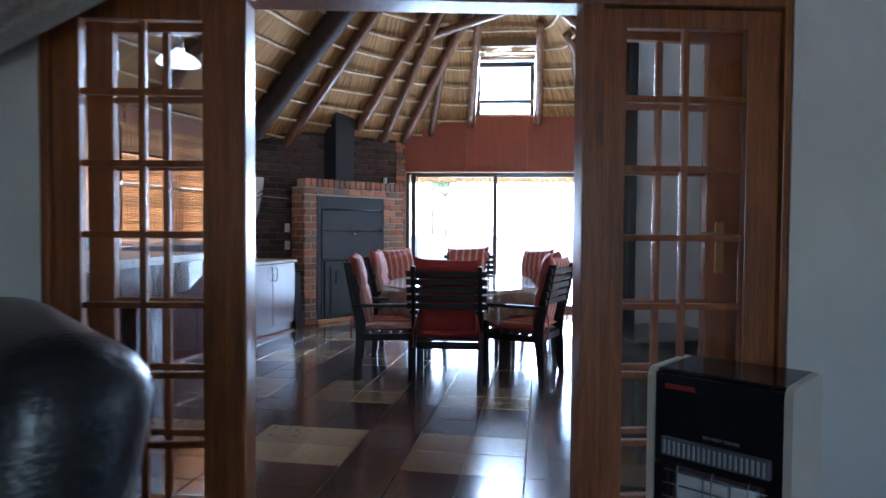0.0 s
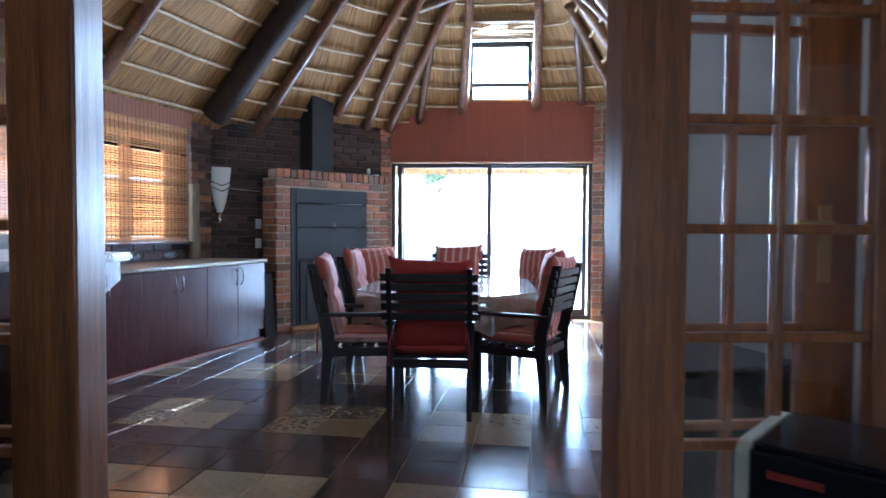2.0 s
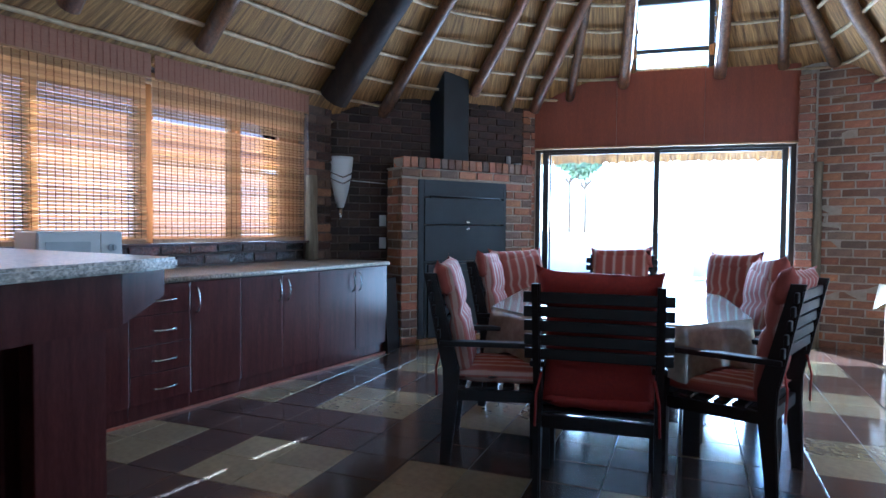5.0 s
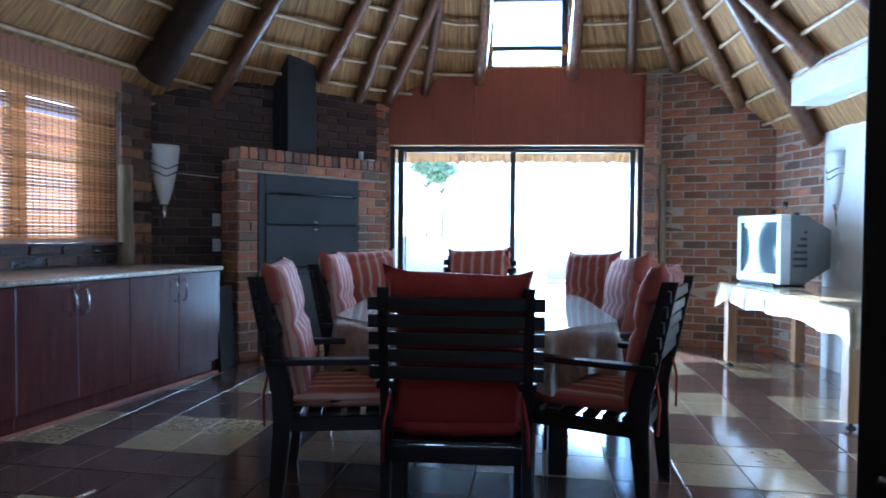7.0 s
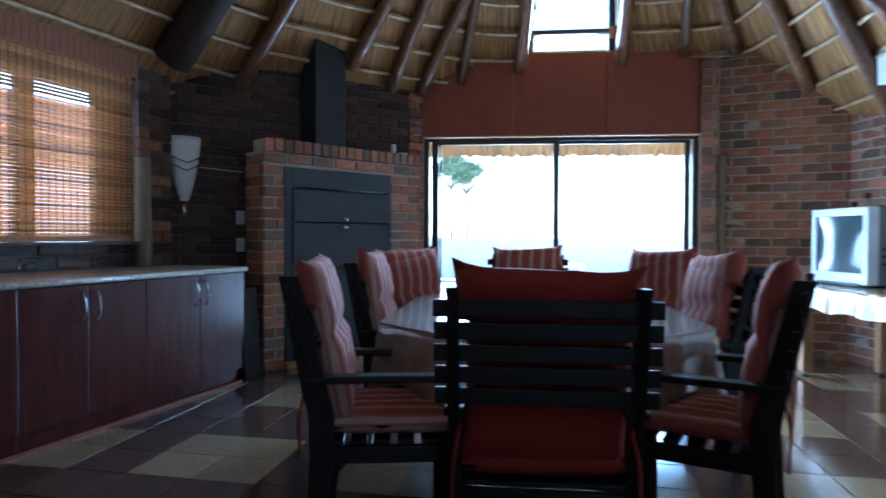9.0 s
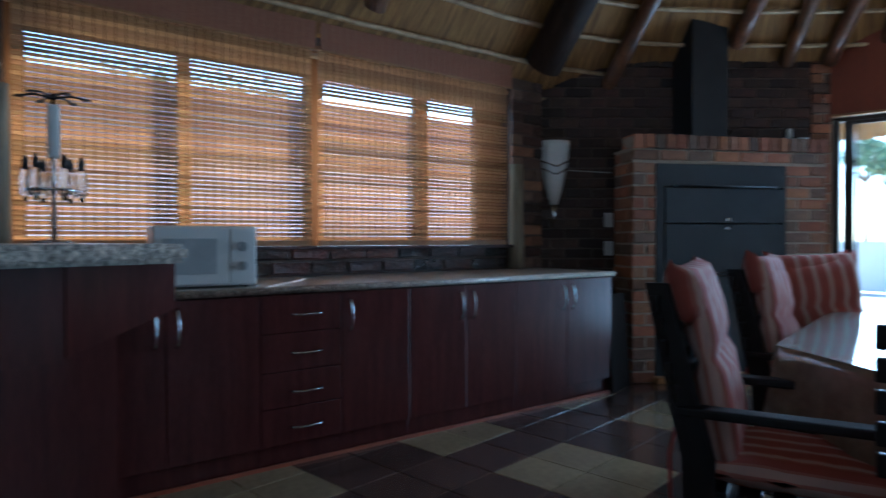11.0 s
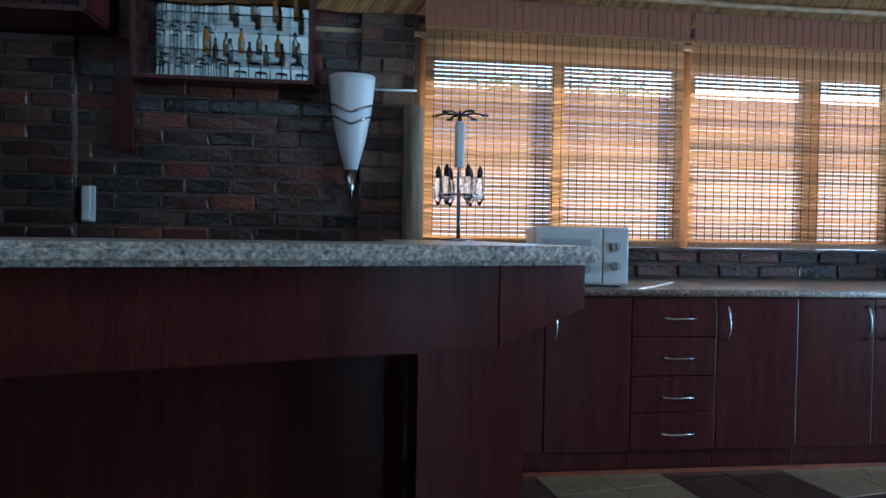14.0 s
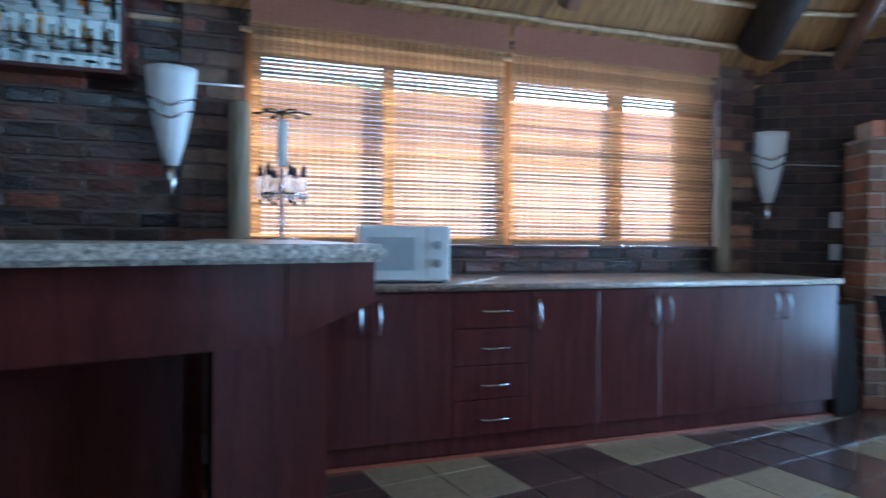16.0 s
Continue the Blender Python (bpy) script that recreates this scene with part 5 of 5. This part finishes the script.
bulk = structure("trim_bulkhead", box(3.05, -0.24, 2.56, 5.4, 0.48, 0.50, 0.006), BOARD, "white boxed bulkhead along the top of the wall", "bulkhead")
bulk.matrix_basis = M_E
dl = thing("downlight", M_E @ pose(0.75, -0.22, 2.318), "small round lit downlight set in the white bulkhead", "downlight")
part("rim", lathe([(0.045, 0.0), (0.05, -0.006), (0.036, -0.008), (0.034, 0.0)], 18), CHROME, dl)
part("bulb", lathe([(0.032, -0.004), (0.0, -0.010)], 16), LAMPGLOW, dl)
spot = bpy.data.lights.new("downlight_bulb", 'SPOT')
spot.energy, spot.spot_size, spot.spot_blend, spot.color, spot.shadow_soft_size = 1.5, radians(95), 0.6, (1.0, 0.82, 0.58), 0.03
spot_ob = new("downlight_bulb", spot)
spot_ob.matrix_world = look(tuple(M_E @ Vector((0.75, -0.22, 2.29))), tuple(M_E @ Vector((0.75, -0.16, 0.0))))
solid("upright_pole", bar_between(tuple(M_NE @ Vector((0.17, -0.04, 0))), tuple(M_NE @ Vector((0.17, -0.04, 1.95))), 0.05, 0.045, 12, 0.004, 77), GREYPOLE, "weathered pole upright against the brick wall", "pole")

# ---- stove and post near the French doors ----
stove = thing("stove", pose(0.28, 4.36, 0, 0, 0, 33), "black cast-iron room stove on castors by the post", "stove")
part("body", box(0, 0, 0.375, 0.58, 0.58, 0.56, 0.012), MATTBLACK, stove)
part("top_plate", box(0, 0, 0.672, 0.64, 0.64, 0.03, 0.008), BLACK, stove, "glossy black top plate")
part("door_panel", box(-0.295, 0, 0.38, 0.02, 0.44, 0.40, 0.008), BLACK, stove)
part("base_skirt", box(0, 0, 0.08, 0.60, 0.60, 0.05, 0.006), MATTBLACK, stove)
for x in (-0.26, 0.26):
    for y in (-0.26, 0.26):
        c_ = part("castor", lathe([(0.026, -0.011), (0.028, 0.0), (0.026, 0.011)], 14), MATTBLACK, stove, "black swivel castor", pose(x, y, 0.028, 90, 0, 20))
        part("fork", box(0, 0.028, 0, 0.03, 0.02, 0.03, 0.003), MATTBLACK, c_)
solid("timber_post", box(0, 0, 2.05, 0.15, 0.15, 4.1, 0.01), DARKPOST, "dark stained square timber roof post", "post", m=pose(0.04, 5.0, 0, 0, 0, -20))

# ---- living room things ----
heater = thing("gas_heater", pose(0.515, 2.745, 0, 0, 0, -25), "black and cream cabinet gas heater standing by the wall", "heater")
HW, HD, HT = 0.45, 0.335, 0.82


def side_cheek(x):
    """Cream side casing with rounded upper corners; y runs from front to back."""
    prof = [(-HD / 2 - 0.012, 0.09), (-HD / 2 - 0.012, HT - 0.035)] + [(-HD / 2 + 0.023 - 0.035 * math.cos(a), HT - 0.035 + 0.035 * math.sin(a)) for a in (0.4, 0.8, 1.2, 1.57)]
    prof += [(HD / 2 - 0.05 + 0.05 * math.sin(a), HT - 0.05 + 0.05 * math.cos(a)) for a in (0.0, 0.4, 0.8, 1.2, 1.57)] + [(HD / 2, 0.09)]
    bm = bmesh.new()
    rows_ = [[bm.verts.new((x + o, y, z)) for y, z in prof] for o in (-0.012, 0.012)]
    bm.faces.new(rows_[0])
    bm.faces.new(rows_[1][::-1])
    for i in range(len(prof)):
        j = (i + 1) % len(prof)
        bm.faces.new((rows_[0][i], rows_[1][i], rows_[1][j], rows_[0][j]))
    bmesh.ops.recalc_face_normals(bm, faces=bm.faces)
    return bm


for x in (-HW / 2 + 0.012, HW / 2 - 0.012):
    part("side_casing", side_cheek(x), ENAMEL, heater, "cream enamelled side casing")
part("body", box(0, 0.03, 0.44, HW - 0.05, HD - 0.07, 0.70, 0.006), MATTBLACK, heater)
part("top_panel", box(0, 0.0, HT - 0.012, HW - 0.05, HD - 0.03, 0.018, 0.006), BLACK, heater, "glossy black top")
part("front_panel", box(0, -HD / 2 + 0.004, 0.655, HW - 0.05, 0.02, 0.305, 0.006), BLACK, heater, "glossy black front panel")
part("front_frame", join(box(-HW / 2 + 0.05, -HD / 2 + 0.004, 0.30, 0.05, 0.02, 0.40, 0.004), box(HW / 2 - 0.05, -HD / 2 + 0.004, 0.30, 0.05, 0.02, 0.40, 0.004), box(0, -HD / 2 + 0.004, 0.13, HW - 0.15, 0.02, 0.06, 0.004)), BLACK, heater)
vent_ = part("vent_tray", box(0, -HD / 2 - 0.012, 0.565, HW - 0.11, 0.030, 0.06, 0.006, pose(0, 0, 0, 0)), GREYPLASTIC, heater, "slanting metal louvre over the burner")
for k in range(20):
    part("louvre", box(-0.155 + 0.0163 * k, -HD / 2 - 0.030, 0.566, 0.007, 0.008, 0.045, 0.002, None), SILVER, vent_)
part("reflector", box(0, -HD / 2 + 0.03, 0.34, 0.30, 0.01, 0.33), CHROME, heater, "bright metal reflector behind the burner plates")
for k in range(3):
    part("radiant_plate", box(-0.085 + 0.085 * k, -HD / 2 + 0.016, 0.35, 0.078, 0.014, 0.24, 0.003), WHITE, heater, "pale ceramic radiant plate")
for k in range(7):
    z = 0.22 + 0.045 * k
    part("guard_wire", tube([(-0.165, -HD / 2 + 0.01, z), (-0.16, -HD / 2 - 0.026, z), (0.16, -HD / 2 - 0.026, z), (0.165, -HD / 2 + 0.01, z)], 0.0028, 6), CHROME, heater, "chrome guard wire")
for x in (-0.11, 0.0, 0.11):
    part("guard_wire", tube([(x, -HD / 2 - 0.027, 0.20), (x, -HD / 2 - 0.027, 0.50), (x, -HD / 2 + 0.005, 0.52)], 0.0028, 6), CHROME, heater, "chrome guard wire")
part("badge", box(-0.115, -HD / 2 - 0.0075, 0.765, 0.10, 0.003, 0.016), CUSHION_RED, heater, "small red maker's badge")
words = bpy.data.curves.new("warning_text", 'FONT')
words.body, words.size, words.align_x, words.extrude = "DO NOT COVER", 0.015, 'CENTER', 0.0004
words.materials.append(SILVER)
words_ob = new("warning_text", words)
words_ob.parent = heater
words_ob.matrix_basis = pose(0.02, -HD / 2 - 0.0075, 0.612, 90, 0, 0)
part("base", box(0, 0, 0.085, HW - 0.03, HD - 0.03, 0.03, 0.004), MATTBLACK, heater)
for x in (-0.17, 0.17):
    for y in (-0.11, 0.11):
        part("castor", lathe([(0.030, -0.012), (0.034, 0), (0.030, 0.012)], 14), MATTBLACK, heater, "", pose(x, y, 0.036, 90))

arm = thing("leather_armchair", pose(-1.02, 0.96, 0, 0, 0, 150), "bulky black leather recliner armchair", "armchair")


def soft_box(sx, sy, sz, r):
    bm = box(0, 0, 0, sx, sy, sz)
    bmesh.ops.bevel(bm, geom=list(bm.edges), offset=r, segments=5, affect='EDGES', profile=0.5)
    for v in bm.verts:
        v.co += v.co.normalized() * 0.02 * noise.noise(v.co * 5)
    for f in bm.faces:
        f.smooth = True
    return bm


part("seat", soft_box(0.60, 0.62, 0.26, 0.08), LEATHER, arm, "", pose(0, 0.05, 0.36))
part("backrest", soft_box(0.74, 0.26, 0.66, 0.12), LEATHER, arm, "padded leather backrest", pose(0, -0.33, 0.80, 10))
part("headrest", soft_box(0.70, 0.22, 0.28, 0.10), LEATHER, arm, "bulging leather headrest", pose(0, -0.38, 0.97, 12))
for x in (-0.40, 0.40):
    part("armrest", soft_box(0.22, 0.80, 0.52, 0.10), LEATHER, arm, "padded leather armrest", pose(x, 0.0, 0.36))
part("base", box(0, 0, 0.05, 0.70, 0.70, 0.10, 0.01), MATTBLACK, arm)

cur = bmesh.new()
cols = []
for i in range(61):
    s = i / 60
    col = []
    for j in range(25):
        t = j / 24
        zz = 2.55 - 2.5 * t
        edge = 0.42 + (zz - 2.09) * 1.85 if zz > 1.75 else -0.21 - 0.15 * min(1.0, (1.75 - zz) / 0.5)
        x = -0.78 + s * (edge + 0.78)
        width = (edge + 0.78) / 1.4
        y = 0.035 * math.sin(s * 46) * (0.5 + 0.5 * width) + 0.02 * noise.noise((s * 8, t * 3, 1))
        col.append(cur.verts.new((x, y, 2.55 - 2.5 * t)))
    cols.append(col)
for a, b in zip(cols, cols[1:]):
    for j in range(24):
        f_ = cur.faces.new((a[j], a[j + 1], b[j + 1], b[j]))
        f_.smooth = True
curtain = thing("curtain", M_D @ pose(0.0, -0.16, 0), "heavy beige striped curtain tied back beside the doors", "curtain")
part("drape", cur, LINEN, curtain)
part("tie_back", tube([(-0.78, 0.05, 1.0), (-0.60, -0.07, 0.98), (-0.42, 0.05, 1.0)], 0.018, 8), LINEN, curtain)
part("curtain_rod", tube([(-0.85, 0, 2.57), (0.6, 0, 2.57)], 0.014, 10), DARKPOST, curtain)

# ---- outside ----
structure("garden_wall_west", box(-10.0, 6.0, 0.95, 0.2, 26, 2.1), OUTWALL, "sunlit pinkish garden wall", "garden wall")
nb_ = thing("neighbour_house", at(-15.0, 6.0, 0), "low house with a shaded dark roof beyond the garden wall", "house")
part("house_wall", box(0, 0, 1.3, 4, 20, 2.8), OUTWALL, nb_)
part("roof", join(prism([(-2.6, -10.5), (2.6, -10.5), (2.6, 10.5), (-2.6, 10.5)], 2.7, 2.9), prism([(-2.0, -10), (2.3, -10), (2.3, 10), (-2.0, 10)], 2.9, 3.9)), DARKROOF, nb_)
solid("patio_wall", box(-2, 19.5, 0.55, 24, 0.2, 1.1), PLASTER, "white patio wall in full sun", "garden wall")
solid("patio_table", box(-2.6, 12.6, 0.37, 0.9, 0.6, 0.74, 0.02), PLASTER, "pale patio table in bright sun", "table")


def tree(x, y, h, r, seed):
    rnd = random.Random(seed)
    ob = thing("tree", at(x, y, 0), "leafy green garden tree in sun beyond the patio", "tree", "garden trees")
    limbs = [tube([(0, 0, 0), (0.05, 0.03, h * 0.3), (0.0, 0.1, h * 0.6)], [0.07, 0.05, 0.03], 8)]
    for k in range(6):
        a = k * 1.1
        limbs.append(tube([(0, 0.03, h * 0.52), (0.5 * r * math.cos(a), 0.5 * r * math.sin(a), h * 0.6), (0.85 * r * math.cos(a), 0.85 * r * math.sin(a), h * 0.75)], [0.03, 0.02, 0.01], 6))
    part("trunk", join(*limbs), BARK, ob)
    bm = bmesh.new()
    for k in range(2600):
        u = Vector((rnd.gauss(0, 1), rnd.gauss(0, 1), rnd.gauss(0, 1))).normalized() * r * rnd.uniform(0.35, 1.0)
        n_ = 0.75 + 0.5 * noise.noise(u * 1.3 + Vector((seed, 0, 0)))
        c = Vector((u.x * n_, u.y * n_, h * 0.68 + u.z * 0.75 * n_))
        d1 = Vector((rnd.uniform(-1, 1), rnd.uniform(-1, 1), rnd.uniform(-1, 1))).normalized() * 0.09
        d2 = d1.orthogonal().normalized() * 0.04
        bm.faces.new([bm.verts.new(c + q) for q in (-d1, d2, d1, -d2)])
    part("crown", bm, LEAF, ob)
    return ob


tree(-7.6, 24.0, 5.0, 0.75, 1)
tree(-8.7, 25.5, 5.6, 0.85, 2)
for k, yy in enumerate((-1.0, 3.0, 7.5, 10.5)):
    tree(-21.0, yy, 7.4, 2.4, 10 + k)

# ---- bricks of the walls ----
lay_bricks(wall_west, M_W, 0.25, 2.46, 1.00, 2.50, CLINKER, lambda x, z: True, seed=11, bl=0.236, bh=0.076, joint=0.015, proud=0.006)
lay_bricks(wall_west, M_W, 2.82, 6.15, 0.912, 1.10, CLINKER, seed=12, proud=0.012, bl=0.252, bh=0.076, joint=0.018)
lay_bricks(wall_northwest, M_NW, 0.0, LN_NW, 0.3, 3.0, SMOKY, lambda x, z: x < 0.95 or z > 1.8, seed=14)
lay_bricks(wall_northeast, M_NE, 0.15, LN_NE, 0.0, 2.95, FACES, seed=15, proud=0.005, joint=0.015)
lay_bricks(wall_brick_return, M_BR, 0.0, LN_BR, 0.0, 2.45, FACES, seed=16, proud=0.005, joint=0.015)


def window_pier(x0, x1, z1, label, seed, deep=0.056, bricks=CLINKER):
    """Clinker pier that stands proud of the window wall, on the worktop's level."""
    ob = thing("brick_pier", M_W, label, "pier", "clinker piers beside the window")
    part("core", box((x0 + x1) / 2, -deep / 2 - 0.002, (0.90 + z1) / 2, x1 - x0 - 0.01, deep, z1 - 0.90), DARK_MORTAR, ob)
    lay_bricks(ob, M_W @ pose(0, -deep - 0.002, 0), x0, x1, 0.905, z1, bricks, seed=seed, bl=0.235, bh=0.075, joint=0.016, proud=0.010)
    return ob


window_pier(2.47, 2.78, 2.60, "varnished dark clinker-brick pier beside the bamboo blind", 21, 0.022, (GLAZED, GLAZED_BROWN, FACE_GREY))
window_pier(6.16, 6.50, 2.62, "varnished dark clinker-brick pier between window and corner", 22, 0.056, (FACE_GREY, FACE_BROWN, GLAZED_BROWN))
window_pier(0.45, 0.92, 2.20, "varnished clinker-brick pier under the wall cabinet", 23)
pier = thing("brick_pier", M_NE @ pose(0, 0, 0), "face-brick pier at the sliding door's edge", "pier")
part("core", box(0.06, -0.055, 1.43, 0.13, 0.13, 2.86), MORTAR, pier)
lay_bricks(pier, M_NE @ pose(0, -0.122, 0), -0.01, 0.14, 0.0, 2.86, FACES, seed=17)
lay_bricks(pier, M_NE @ pose(-0.008, 0.02, 0, 0, 0, -90), 0.0, 0.145, 0.0, 2.86, FACES, seed=18, proud=0.006)
pier2 = thing("brick_pier", M_NW @ pose(LN_NW, 0, 0), "face-brick corner pier between fireplace and sliding door", "pier")
part("core", box(-0.08, 0.02, 1.40, 0.15, 0.06, 2.80), MORTAR, pier2)
lay_bricks(pier2, M_NW @ pose(LN_NW - 0.17, -0.012, 0), 0.0, 0.17, 0.0, 2.82, FACES, seed=19)

# ---- floor tiles ----
TO, TR, PU, PV = Vector((-1.347, 3.434, 0)), 9.5, 0.332, 0.309
tu, tv_ = Vector((math.cos(radians(TR)), math.sin(radians(TR)), 0)), Vector((-math.sin(radians(TR)), math.cos(radians(TR)), 0))
floor_ob = bpy.data.objects["floor"]


def tile_bm(dx=0.0, dy=0.0):
    return box(PU / 2, PV / 2, -0.004, PU - 0.007, PV - 0.007, 0.012, 0.002)


tile_me = {True: [mesh_of("tile", tile_bm(), CREAM)], False: [mesh_of("tile", tile_bm(), BROWN)]}
rest = {True: bmesh.new(), False: bmesh.new()}
ROOM = [WIN0, NW0, NW1, SL1, RW1, RW2, RW3]
spots = []
for i in range(-16, 14):
    for j in range(-8, 26):
        c = TO + tu * (i + 0.5) * PU + tv_ * (j + 0.5) * PV
        if min(inward((c.x, c.y), a, b) for a, b in zip(ROOM, ROOM[1:])) < -0.12 or (c - D0).dot(DV) < -0.1 or c.x < -4.3:
            continue
        spots.append(((c - Vector((-1.6, 5.4, 0))).length, i, j))
spots.sort()
for n_, (_, i, j) in enumerate(spots):
    light = (i % 3 != 0) and (j % 4 < 2)
    m = Matrix.Translation(TO + tu * i * PU + tv_ * j * PV) @ pose(0, 0, 0, 0, 0, TR)
    if n_ < 300:
        t_ = new("tile", tile_me[light][0])
        t_.parent = floor_ob
        t_.matrix_basis = m
    else:
        bm_box(rest[light], PU / 2, PV / 2, -0.004, PU - 0.007, PV - 0.007, 0.012, 0.0, m)
for light, nm in ((True, CREAM_J), (False, BROWN_J)):
    ob = part("tiles", rest[light], nm, floor_ob)
    tagged(ob, "floor tiles towards the edges of the room", "", "", "stuff")
